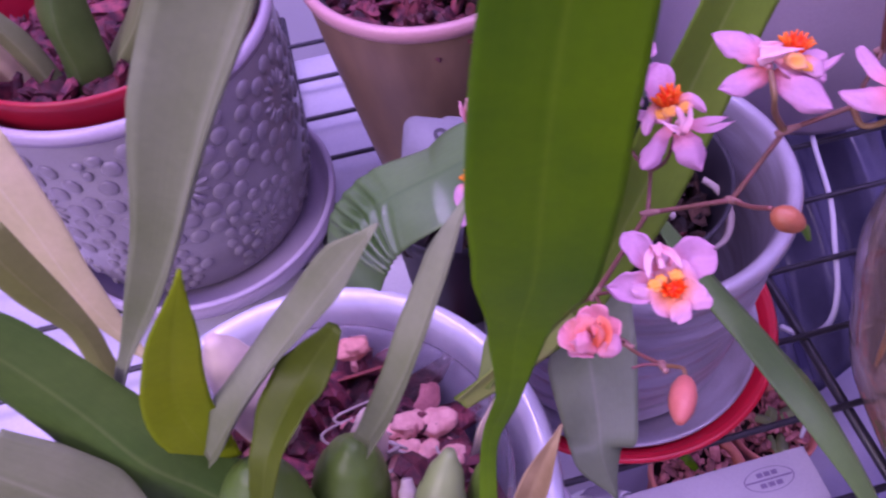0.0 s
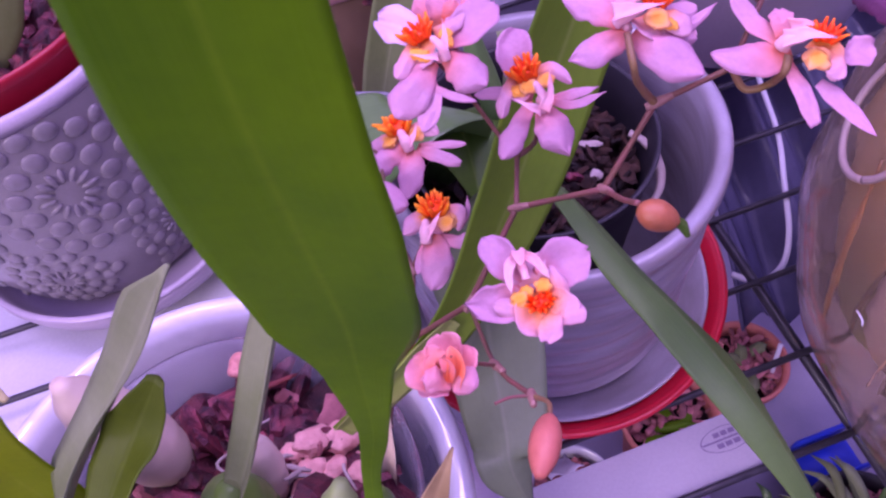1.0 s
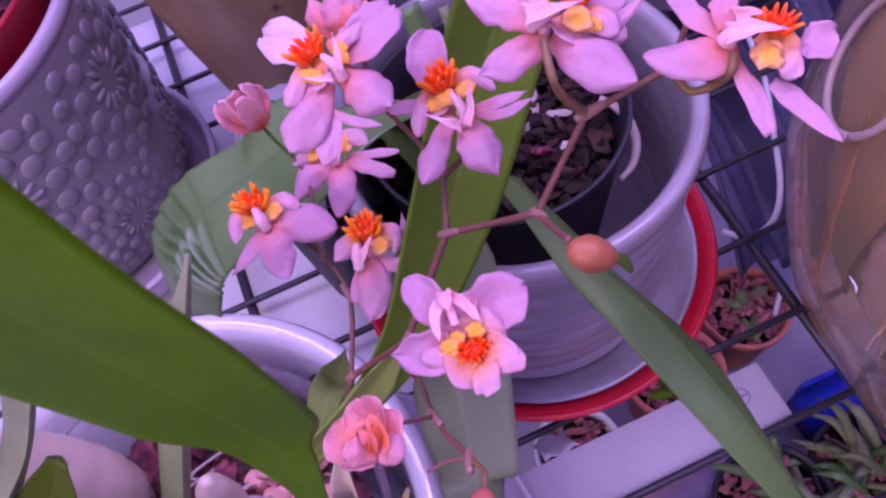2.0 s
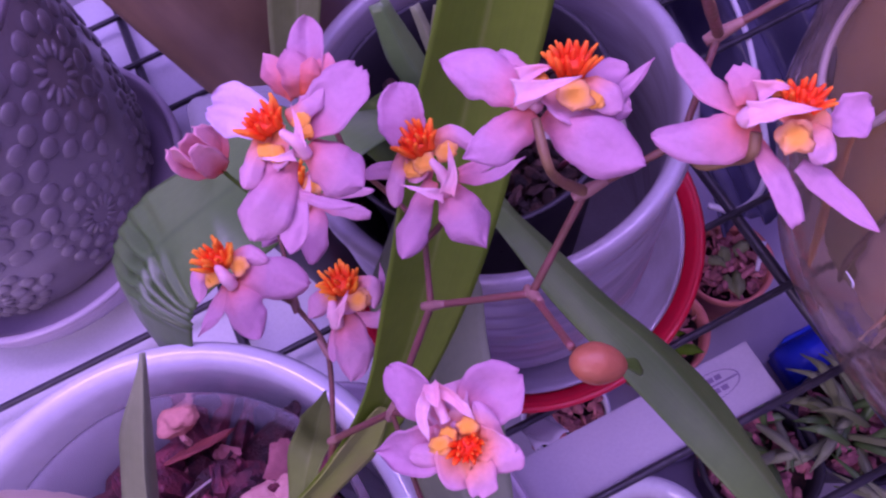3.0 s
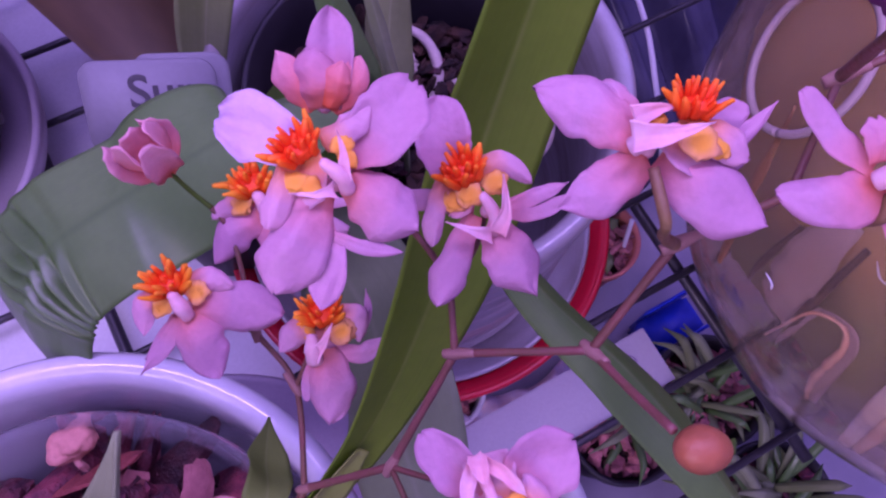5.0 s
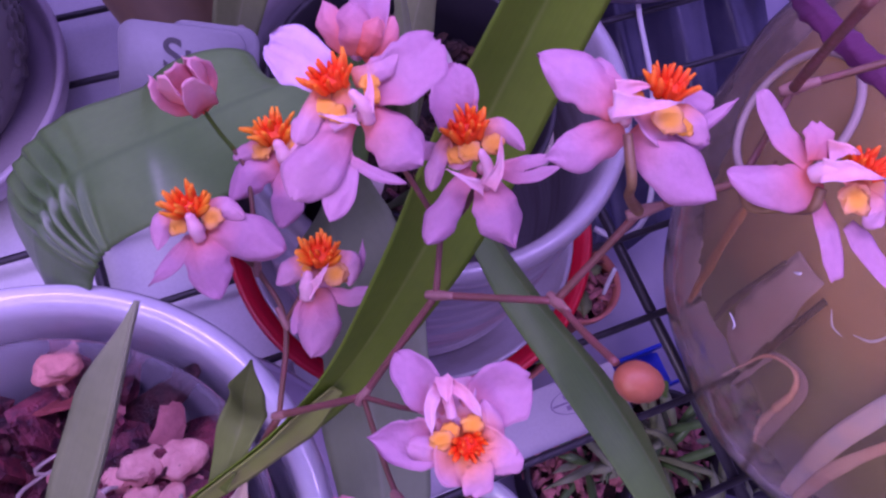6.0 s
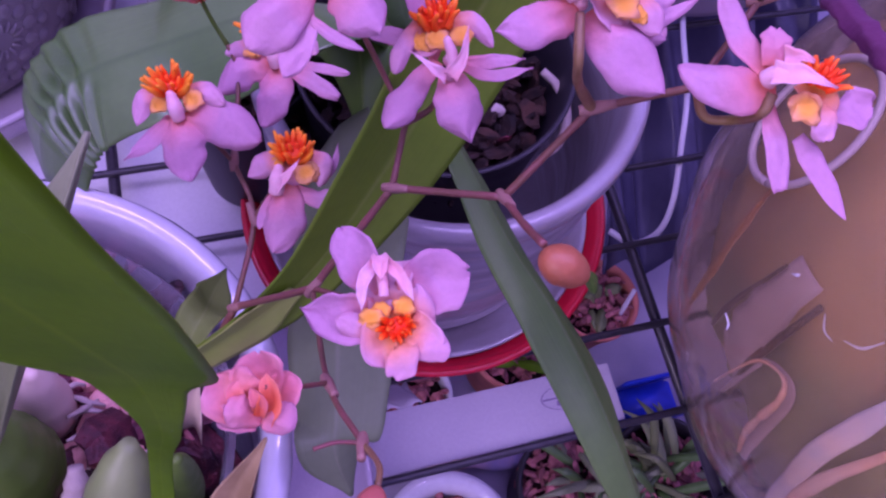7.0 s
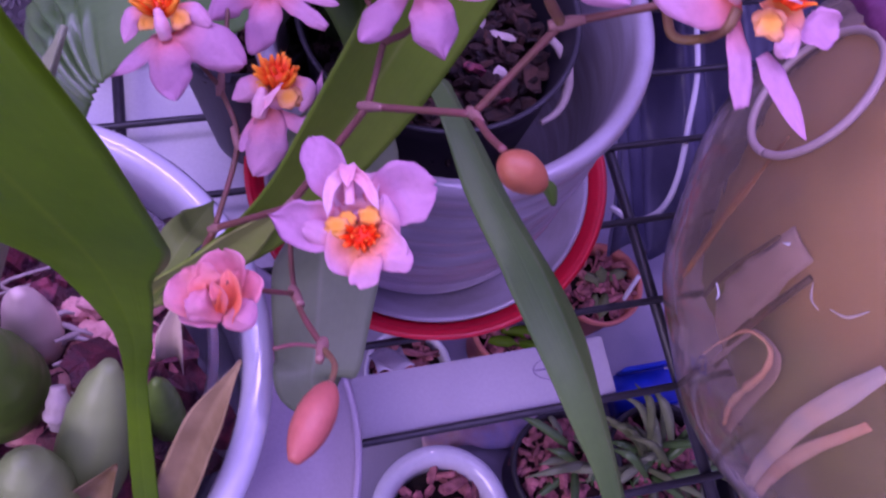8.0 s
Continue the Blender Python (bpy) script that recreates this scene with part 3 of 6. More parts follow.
for k, (x, y, z, s) in enumerate(((0.0159, 0.0124, 0.0940, 0.0026), (0.0205, 0.0130, 0.0945, 0.0036), (0.0268, 0.0118, 0.0940, 0.0040), (0.0187, 0.0073, 0.0935, 0.0030), (0.0235, 0.0060, 0.0930, 0.0030), (-0.0105, 0.0116, 0.0930, 0.0040), (0.0120, -0.0010, 0.0945, 0.0036), (0.0060, -0.0080, 0.0940, 0.0032), (0.0215, -0.0040, 0.0940, 0.0030), (0.0040, 0.0060, 0.0940, 0.0026), (0.0285, 0.0030, 0.0935, 0.0030), (0.0140, -0.0090, 0.0940, 0.0034))):
    lump((x, y, z), s, k + 1, BARK_PINK, "pale pink crumbly bark")
lump((0.0119, 0.0345, 0.0985), 0.0036, 12, CLAY, "pale orange clay ball")
strip = bmesh.new()
chunk(strip, (0, 0, 0), 0.0105, random.Random(3), 0.35)
bmesh.ops.scale(strip, vec=(2.5, 0.55, 1), verts=strip.verts)
part("bark_piece", moved(strip, pose(0.0110, 0.0285, 0.0955, 0, 0, -6)), BARK_RED, lpot, "long flat piece of red bark", smooth=False)
for k in range(9):
    a = rng.uniform(0, 6.3)
    x, y = 0.014 + 0.012 * math.cos(a), 0.004 + 0.014 * math.sin(a)
    pts = [(x, y, 0.0925), (x + rng.uniform(-0.005, 0.005), y + rng.uniform(-0.005, 0.005), 0.096), (x + rng.uniform(-0.009, 0.009), y + rng.uniform(-0.009, 0.009), 0.0935)]
    part("root", tube(pts, [0.0003, 0.0004, 0.0002], 10, 7, 0.2), ROOT, lpot, "pale thin root")

big_saucer = thing("pot_saucer", "wide shallow lilac saucer under the glossy white pot", "saucer", (LX - 0.001, LY - 0.005, 0))
part("dish", lathe([(0.0001, 0.0003), (0.058, 0.0003), (0.0640, 0.0016), (0.0678, 0.0060), (0.0690, 0.0092), (0.0684, 0.0102), (0.0670, 0.0096), (0.0625, 0.0045), (0.0570, 0.0032), (0.0001, 0.0032)], 96), LILAC, big_saucer)
part("rim", lathe([(0.0668, 0.0094), (0.0678, 0.0090), (0.0690, 0.0094), (0.0693, 0.0104), (0.0684, 0.0112), (0.0672, 0.0106)], 96), LILAC, big_saucer)

# ---- orchid in the glossy pot ----
orchid = thing("orchid_plant", "flowering orchid with pale pink blooms and long green leaves", "orchid", (LX, LY, 0.09))


def on(parent, name, bm, material, label=""):
    """A part given in world places under a thing that stands at its own base."""
    bmesh.ops.translate(bm, vec=-Vector(parent.location), verts=bm.verts)
    return part(name, bm, material, parent, label)


def bulb(parent, base, tip, r, material, label=""):
    b, t = Vector(base), Vector(tip)
    on(parent, "pseudobulb", tube([b, b.lerp(t, 0.35), b.lerp(t, 0.7), t], [r * 0.6, r * 0.9, r, r * 0.95, r * 0.82, r * 0.62, r * 0.2], 24, 18, 0.05), material, label)


on(orchid, "leaf", blade([(0.0060, 0.0300, 0.0960), (0.0088, 0.0381, 0.1137), (0.0123, 0.0497, 0.1313), (0.0161, 0.0507, 0.1489), (0.0177, 0.0517, 0.1660), (0.0190, 0.0496, 0.1831), (0.0189, 0.0483, 0.2005), (0.0189, 0.0471, 0.2157), (0.0197, 0.0462, 0.2294), (0.0205, 0.0440, 0.2333)], [0.0050, 0.0037, 0.0029, 0.0042, 0.0084, 0.0156, 0.0165, 0.0152, 0.0133, 0.002], (1.58, -0.55, -0.19), 0.09, 0.0006, 72, 16, side_end=(0.98, -0.30, 0.40)), LEAF, "broad green strap leaf close by")
on(orchid, "leaf", blade([(0.0096, 0.0610, 0.1290), (0.0313, 0.0668, 0.1390), (0.0465, 0.0757, 0.1548), (0.0604, 0.0878, 0.1703), (0.0748, 0.0987, 0.1882), (0.0900, 0.1066, 0.1986)], [0.0049, 0.0089, 0.0131, 0.0148, 0.0147, 0.0060], (0.6653, 0.1123, 0.0054), 0.25, 0.0007, 60, 16), LEAF_OLIVE, "long green strap leaf behind the blooms")
on(orchid, "leaf", blade([(-0.0090, 0.0580, 0.1270), (0.0000, 0.0595, 0.1452), (0.0092, 0.0660, 0.1612), (0.0172, 0.0735, 0.1745)], [0.0050, 0.0062, 0.0072, 0.0062, 0.0004], (0.40, -0.42, 0.45), 0.7, 0.0006, 24, 10), LEAF_PALE, "folded silvery leaf with a pointed tip")
on(orchid, "leaf", blade([(-0.0383, 0.0633, 0.1264), (-0.0291, 0.0641, 0.1404), (-0.0134, 0.0680, 0.1576), (0.0019, 0.0658, 0.1804)], [0.0030, 0.0055, 0.0100, 0.0102, 0.0100, 0.0085, 0.0080, 0.0006], (0.4194, -0.3246, 0.5314), 0.5, 0.0006, 24, 10), LEAF_PALE, "silvery grey-green strap leaf")
on(orchid, "leaf", blade([(-0.0276, 0.0481, 0.1359), (-0.0233, 0.0536, 0.1451), (-0.0154, 0.0615, 0.1513), (-0.0078, 0.0637, 0.1612)], [0.0036, 0.0049, 0.0062, 0.0100, 0.0096, 0.0066, 0.0026], (0.7604, -0.2011, 0.3789), 0.35, 0.0007, 30, 12), LEAF_DEEP, "short dark green leaf")
on(orchid, "leaf", blade([(0.0148, 0.0612, 0.1309), (0.0199, 0.0677, 0.1333), (0.0208, 0.0726, 0.1269), (0.0234, 0.0793, 0.1213)], [0.0030, 0.0060, 0.0058, 0.0004], (0.4914, -0.7496, 0.1480), 0.5, 0.0006, 20, 10), LEAF_MOSSY, "small pointed leaf")
on(orchid, "leaf", blade([(-0.0530, 0.0777, 0.1319), (-0.0453, 0.0779, 0.1459), (-0.0299, 0.0750, 0.1712), (-0.0153, 0.0739, 0.1987), (-0.0047, 0.0741, 0.2160), (-0.0020, 0.0730, 0.2250)], [0.0020, 0.0030, 0.0082, 0.0136, 0.0149, 0.0125], (0.5028, -0.7787, -0.1277), 0.95, 0.0007, 34, 12), LEAF_PALE, "tall upright silvery green leaf")
on(orchid, "leaf", blade([(-0.0343, 0.0560, 0.1132), (-0.0426, 0.0616, 0.1193), (-0.0498, 0.0653, 0.1286), (-0.0566, 0.0722, 0.1409), (-0.0638, 0.0780, 0.1534), (-0.0699, 0.0808, 0.1627)], [0.0110, 0.0180, 0.0198, 0.0150, 0.0136, 0.0112], (-0.8407, -0.3862, -0.3795), 0.25, 0.0007, 34, 12), LEAF_DARK, "broad dark green leaf spreading sideways")
on(orchid, "leaf", blade([(-0.0526, 0.0535, 0.1204), (-0.0596, 0.0588, 0.1284), (-0.0656, 0.0619, 0.1349), (-0.0729, 0.0656, 0.1417)], [0.0100, 0.0165, 0.0165, 0.0140], (-0.7529, -0.4870, -0.4426), 0.3, 0.0007, 34, 12), LEAF_GREY, "broad dull green leaf in the foreground")
on(orchid, "leaf", blade([(-0.0569, 0.0872, 0.1233), (-0.0576, 0.0884, 0.1290), (-0.0581, 0.0914, 0.1387), (-0.0619, 0.0944, 0.1499), (-0.0649, 0.0972, 0.1632)], [0.0025, 0.0048, 0.0052, 0.0082, 0.0090], (-0.9366, -0.2655, -0.0971), 0.3, 0.0007, 34, 12), LEAF_ARCH, "arched yellow-green leaf")
on(orchid, "leaf", blade([(-0.0546, 0.0976, 0.1140), (-0.0567, 0.1000, 0.1178), (-0.0617, 0.1061, 0.1320), (-0.0654, 0.1142, 0.1477), (-0.0698, 0.1219, 0.1631)], [0.0016, 0.0035, 0.0085, 0.0114, 0.0138], (-0.9870, -0.0506, -0.1524), 0.2, 0.0007, 34, 12), LEAF_DRY, "yellowing old leaf with a brown spot")
on(orchid, "leaf", blade([(-0.0386, 0.0659, 0.1204), (-0.0396, 0.0682, 0.1374), (-0.0347, 0.0666, 0.1564), (-0.0256, 0.0666, 0.1797)], [0.0100, 0.0130, 0.0112, 0.0085, 0.0006], (0.9542, 0.0052, -0.0748), 0.12, 0.0007, 34, 12), LEAF_YOLK, "yellow-green folded leaf base")
bulb(orchid, (-0.0180, 0.0580, 0.092), (-0.0120, 0.0600, 0.1245), 0.0085, BULB, "plump green pseudobulb")
bulb(orchid, (0.0085, 0.0490, 0.088), (0.0122, 0.0525, 0.1180), 0.0032, BULB, "slim green pseudobulb under the leaf")
bulb(orchid, (-0.0330, 0.0520, 0.094), (-0.0290, 0.0560, 0.1350), 0.0100, BULB, "plump green pseudobulb")
bulb(orchid, (-0.0130, 0.0680, 0.088), (-0.0075, 0.0700, 0.1170), 0.0046, BULB_PALE, "pale shrivelled pseudobulb")
bulb(orchid, (-0.0300, 0.0800, 0.094), (-0.0345, 0.0850, 0.1340), 0.0074, BULB_PALE, "pale shrivelled pseudobulb with a pink tip")
bulb(orchid, (-0.0060, 0.0389, 0.092), (0.0060, 0.0560, 0.1190), 0.0060, BULB_GREY, "grey-green pseudobulb")
bulb(orchid, (-0.0110, 0.0370, 0.095), (-0.0060, 0.0440, 0.1200), 0.0062, BULB_GREY, "grey-green pseudobulb")
on(orchid, "sheath", blade([(-0.0060, 0.0380, 0.0960), (-0.0010, 0.0395, 0.1040), (0.0045, 0.0420, 0.1120)], [0.0080, 0.0085, 0.0010], (0.9, -0.4, 0), 0.9, 0.0005, 16, 8), PAPER, "pale papery sheath round the bulb")
on(orchid, "root", tube([(-0.0050, 0.0500, 0.1070), (-0.0042, 0.0525, 0.1095), (-0.0036, 0.0556, 0.1115)], [0.0014, 0.0024, 0.0020, 0.0010], 18, 12, 0.35), ROOT, "thick pale lumpy root")
for pts in (((-0.0035, 0.0690, 0.0960), (-0.0050, 0.0670, 0.1000), (-0.0066, 0.0655, 0.1030)), ((-0.0045, 0.0640, 0.0950), (-0.0062, 0.0628, 0.0990), (-0.0080, 0.0622, 0.1000)), ((-0.0102, 0.0680, 0.0965), (-0.0084, 0.0708, 0.0985), (-0.0065, 0.0720, 0.0985), (-0.0051, 0.0720, 0.0970)), ((-0.0094, 0.0697, 0.0965), (-0.0066, 0.0696, 0.0990), (-0.0043, 0.0684, 0.0985), (-0.0023, 0.0678, 0.0965)), ((-0.0057, 0.0574, 0.0970), (-0.0037, 0.0597, 0.0985), (-0.0018, 0.0610, 0.0970)), ((-0.0076, 0.0666, 0.0965), (-0.0053, 0.0672, 0.0985), (-0.0020, 0.0664, 0.0965))):
    on(orchid, "root", tube(pts, [0.0004, 0.0006, 0.0003], 14, 7, 0.2), ROOT, "thin pale root")
on(orchid, "sheath", blade([(0.0110, 0.0354, 0.1060), (0.0150, 0.0395, 0.1140), (0.0200, 0.0450, 0.1230), (0.0260, 0.0500, 0.1325)], [0.0060, 0.0062, 0.0054, 0.0006], (0.8, -0.55, -0.1), 0.8, 0.0005, 20, 10), PAPER, "papery tan dry sheath")
on(orchid, "sheath", blade([(0.0098, 0.0606, 0.1296), (0.0180, 0.0625, 0.1335), (0.0262, 0.0645, 0.1374), (0.0330, 0.0668, 0.1412)], [0.0050, 0.0074, 0.0078, 0.0030], (0.6653, 0.1123, 0.0054), 0.30, 0.0005, 24, 10), SHEATH, "pale green sheath round the leaf's foot")
on(orchid, "sheath", blade([(0.0135, 0.0590, 0.106), (0.0155, 0.0600, 0.117), (0.0180, 0.0615, 0.128)], [0.0050, 0.0045, 0.0010], (0.8, -0.5, 0), 1.0, 0.0005, 16, 8), BULB_PALE, "pale sheath at the stem's foot")

# flower stem
JH, JF, JG, JA, JD, JE = (0.0253, 0.0659, 0.1414), (0.0350, 0.0625, 0.1526), (0.0449, 0.0680, 0.1644), (0.0542, 0.0615, 0.1718), (0.0617, 0.0648, 0.1808), (0.0702, 0.0635, 0.1842)
JI, J5, JK, JJ, JL = (0.0345, 0.0501, 0.1577), (0.0364, 0.0425, 0.1633), (0.0296, 0.0765, 0.1445), (0.0283, 0.0844, 0.1458), (0.0308, 0.0950, 0.1498)
TOP = (0.0766, 0.0689, 0.1884)


def stalk(*pts, r=0.00062, end=None, material=STEM, label=""):
    on(orchid, "stem", tube(pts, [r * 0.66, (r + (end or r)) * 0.29, (end or r) * 0.62], 6 * len(pts), 10, 0.12), material, label)


def knot(p, q, r=0.00085):
    """A pale sheathed joint that starts at p and points to q."""
    a, b = Vector(p), Vector(q)
    d = (b - a).normalized()
    on(orchid, "stem_joint", tube([a - d * 0.0012, a, a + d * 0.0022], [r * 0.58, r * 0.76, r * 0.50], 10, 10, 0.1), NODE, "pale sheathed joint")


stalk((0.0150, 0.0605, 0.112), (0.0190, 0.0630, 0.1270), JH, r=0.0009)
stalk(JH, JF, r=0.00078)
stalk(JF, JG, r=0.00072)
stalk(JG, JA, r=0.00066)
stalk(JA, JD, r=0.00066)
stalk(JD, JE, r=0.0006)
stalk(JE, TOP, r=0.00055)
stalk(TOP, (0.0720, 0.0672, 0.1985), (0.0690, 0.0660, 0.206), r=0.00075)
stalk(TOP, (0.0850, 0.0665, 0.1935), (0.0960, 0.0635, 0.199), r=0.00055)
stalk(JH, JK, JJ, r=0.0006)
stalk(JJ, JL, (0.0302, 0.0990, 0.1515), r=0.00052)
stalk(JF, JI, J5, r=0.00052)
for a, b in ((JH, JF), (JF, JG), (JG, JA), (JA, (0.0546, 0.0530, 0.1785)), (JD, JE), (JI, J5), (JJ, JL), (JK, JJ), (TOP, (0.0850, 0.0665, 0.1935)), (J5, (0.0341, 0.0345, 0.1705))):
    knot(a, b)
JB = (0.0475, 0.0740, 0.1672)
stalk(JG, JB, r=0.0006)
stalk(JB, (0.0509, 0.0754, 0.1678), (0.0516, 0.0760, 0.1742), r=0.00062, end=0.0005)
stalk(JB, (0.0472, 0.0800, 0.1655), (0.0440, 0.0840, 0.1722), (0.0405, 0.0830, 0.1800), r=0.00055)
stalk(JD, (0.0592, 0.0652, 0.1848), (0.0583, 0.0655, 0.1880), (0.0592, 0.0690, 0.1892), r=0.0008, end=0.0007, material=PEDICEL, label="olive brown flower stalk")
stalk(JE, (0.0712, 0.0615, 0.1822), (0.0730, 0.0602, 0.1832), (0.0730, 0.0585, 0.1868), (0.0738, 0.0595, 0.1882), r=0.0007, end=0.0008, material=PEDICEL, label="olive brown hooked flower stalk")
stalk(JA, (0.0540, 0.0570, 0.1755), (0.0536, 0.0530, 0.1800), r=0.0006)
stalk(JF, (0.0385, 0.0585, 0.1590), (0.0418, 0.0555, 0.1655), r=0.0005)
stalk(JI, (0.0310, 0.0490, 0.1640), (0.0285, 0.0485, 0.1690), r=0.00045)
stalk(J5, (0.0372, 0.0398, 0.1672), (0.0366, 0.0378, 0.1688), r=0.0005, material=PEDICEL)
stalk(J5, (0.0340, 0.0430, 0.1640), (0.0318, 0.0428, 0.1645), r=0.00035)
stalk(JJ, (0.0255, 0.0875, 0.1490), (0.0232, 0.0890, 0.1530), r=0.0005)
stalk(JK, (0.0325, 0.0785, 0.1475), (0.0341, 0.0798, 0.1500), r=0.0005)
stalk(JL, (0.0335, 0.0960, 0.1505), (0.0353, 0.0963, 0.1512), r=0.00045)
stalk((0.0302, 0.0990, 0.1515), (0.0290, 0.1010, 0.1535), (0.0278, 0.1030, 0.1570), r=0.0005, material=LEAF_DARK)
stalk((0.0440, 0.0840, 0.1722), (0.0442, 0.0868, 0.1760), (0.0438, 0.0880, 0.1810), r=0.0005)


def flower(centre, right, up, seed, label="open pale pink orchid bloom with an orange crest"):
    """The heart of a bloom; its petals are added in its own frame, in millimetres (x right, y up, z towards the viewer)."""
    r, u = Vector(right).normalized(), Vector(up).normalized()
    m = Matrix((r, u, r.cross(u))).transposed().to_4x4()
    m.translation = Vector(centre) - Vector(orchid.location)
    heart = tube([(0, 0, -0.0014), (0, 0, -0.0006), (0, 0, 0.0001)], [0.0004, 0.0007, 0.0005], 8, 10, 0.1)
    ob = part("flower", heart, COLUMN, orchid, label)
    ob.matrix_local = m
    bloom_rng.seed(seed)
    return ob


bloom_rng = random.Random(4)


def petal(parent, pts, widths, cup=0.0, twist=0.0, point=0.36, square=0.0, veins=0.0, material=None, origin=(0, 0, 0), name="petal"):
    """One thin petal along a bent line, with a wavy rim, a cupped blade and a soft keel."""
    rng = bloom_rng
    o = Vector(origin)
    bm = bmesh.new()
    n, m = 20, 10
    line = smooth_path([(Vector(p) - o) * 0.001 for p in pts], n)
    ph, ph2, full = rng.uniform(0, 9), rng.uniform(0, 9), max(widths) * 0.001
    top, bot = [], []
    for i, p in enumerate(line):
        e = i / n
        t = (line[min(i + 1, n)] - line[max(i - 1, 0)]).normalized()
        s = t.cross(Vector((0, 0, 1))).normalized()
        nn = s.cross(t)
        if nn.z < 0:
            nn = -nn
        a = twist * (e - 0.3)
        s, nn = s * math.cos(a) + nn * math.sin(a), nn * math.cos(a) - s * math.sin(a)
        x = e * 3
        q = min(int(x), 2)
        f = x - q
        f = f * f * (3 - 2 * f) * 0.4 + f * 0.6
        w = (widths[q] * (1 - f) + widths[q + 1] * f) * 0.001
        if e > 0.78:
            g = max(0.0, 1 - ((e - 0.78) / 0.222) ** 2) ** point
            w *= g * (1 - square) + square * (1 - 0.25 * (e - 0.78) / 0.22)
        w = max(w, 0.00012)
        ra, rb = [], []
        for j in range(m + 1):
            v = j / m * 2 - 1
            rim = 1 + 0.17 * noise.noise(Vector((e * 4 + ph, math.copysign(2.0, v) + ph2, 0.3))) + 0.030 * math.sin(e * 17 + ph * 2 + v) + 0.05 * noise.noise(Vector((e * 11 + ph, math.copysign(3.0, v) + ph2, 0.9)))
            lift = cup * w * 0.5 * v * v
            lift += full * (0.055 * math.sin(e * 8 + ph + v * 2.2) * abs(v) ** 1.5 * e + 0.09 * noise.noise(Vector((e * 2.6 + ph, v * 1.6, ph2))) + 0.022 * noise.noise(Vector((e * 9 + ph, v * 6, ph2))))
            lift -= 0.022 * full * math.exp(-(v / 0.14) ** 2) * (1 - e)
            lift += veins * 0.03 * full * math.sin(v * 8 + 2.2 * e + ph) * e
            along = t * full * 0.05 * noise.noise(Vector((v * 2.3 + ph, ph2, 1.7))) * e
            c = p + s * (w * 0.5 * v * rim) + nn * lift + along * (1.0 + 2.0 * square)
            th = 0.00011 * (1 - 0.7 * v * v)
            ra.append(bm.verts.new(c + nn * th))
            rb.append(bm.verts.new(c - nn * th))
        top.append(ra)
        bot.append(rb)
    for i in range(n):
        for j in range(m):
            bm.faces.new((top[i][j], top[i][j + 1], top[i + 1][j + 1], top[i + 1][j]))
            bm.faces.new((bot[i][j], bot[i + 1][j], bot[i + 1][j + 1], bot[i][j + 1]))
        for j in (0, m):
            bm.faces.new((top[i][j], top[i + 1][j], bot[i + 1][j], bot[i][j]))
    for k in (0, n):
        for j in range(m):
            bm.faces.new((top[k][j], bot[k][j], bot[k][j + 1], top[k][j + 1]))
    ob = part(name, bm, material or PETAL, parent)
    ob.location = o * 0.001
    return ob


def lip_lobe(parent, at, pts, widths, **how):
    """A lobe of the lip, orange where it meets the crest."""
    ob = petal(parent, pts, widths, material=LIP_LOBE, origin=at, name="lip", **how)
    return tagged(ob, "pink lip lobe flushed orange near the crest")


def callus(parent, at, r):
    """A soft knobbly yellow swelling beside the crest."""
    r *= 1.12
    rng = bloom_rng
    bm = bmesh.new()
    bmesh.ops.create_icosphere(bm, subdivisions=3, radius=1)
    ph = rng.uniform(0, 50)
    for v in bm.verts:
        k = 1 + 0.50 * noise.noise(v.co * 1.3 + Vector((ph, 0, 0))) + 0.24 * noise.noise(v.co * 3.4 + Vector((0, ph, 0)))
        v.co = Vector((v.co.x * r * 1.25, v.co.y * r * 1.15, v.co.z * r * 0.24)) * k * 0.001
    ob = part("callus", bm, LIP, parent, "yellow swelling of the lip")
    ob.location = Vector(at) * 0.001


def column(parent, pts, radii, wing=False):
    """The pale column of a bloom, or one of its thin pointed wings."""
    line = [Vector(p) * 0.001 for p in pts]
    if wing:
        ob = petal(parent, pts, (radii[0] * 3.4, radii[1] * 2.0, radii[1] * 1.0, radii[2] * 1.0), cup=0.6, point=0.9, material=COLUMN, name="column_wing")
        tagged(ob, "thin pale pointed wing of the column")
        return
    line[-1] = line[-2].lerp(line[-1], 0.35)
    part("column", tube(line, [radii[0] * 0.0012, radii[1] * 0.00078, radii[2] * 0.00060, radii[3] * 0.00056], 16, 12, 0.22), COLUMN, parent, "pale pink column")


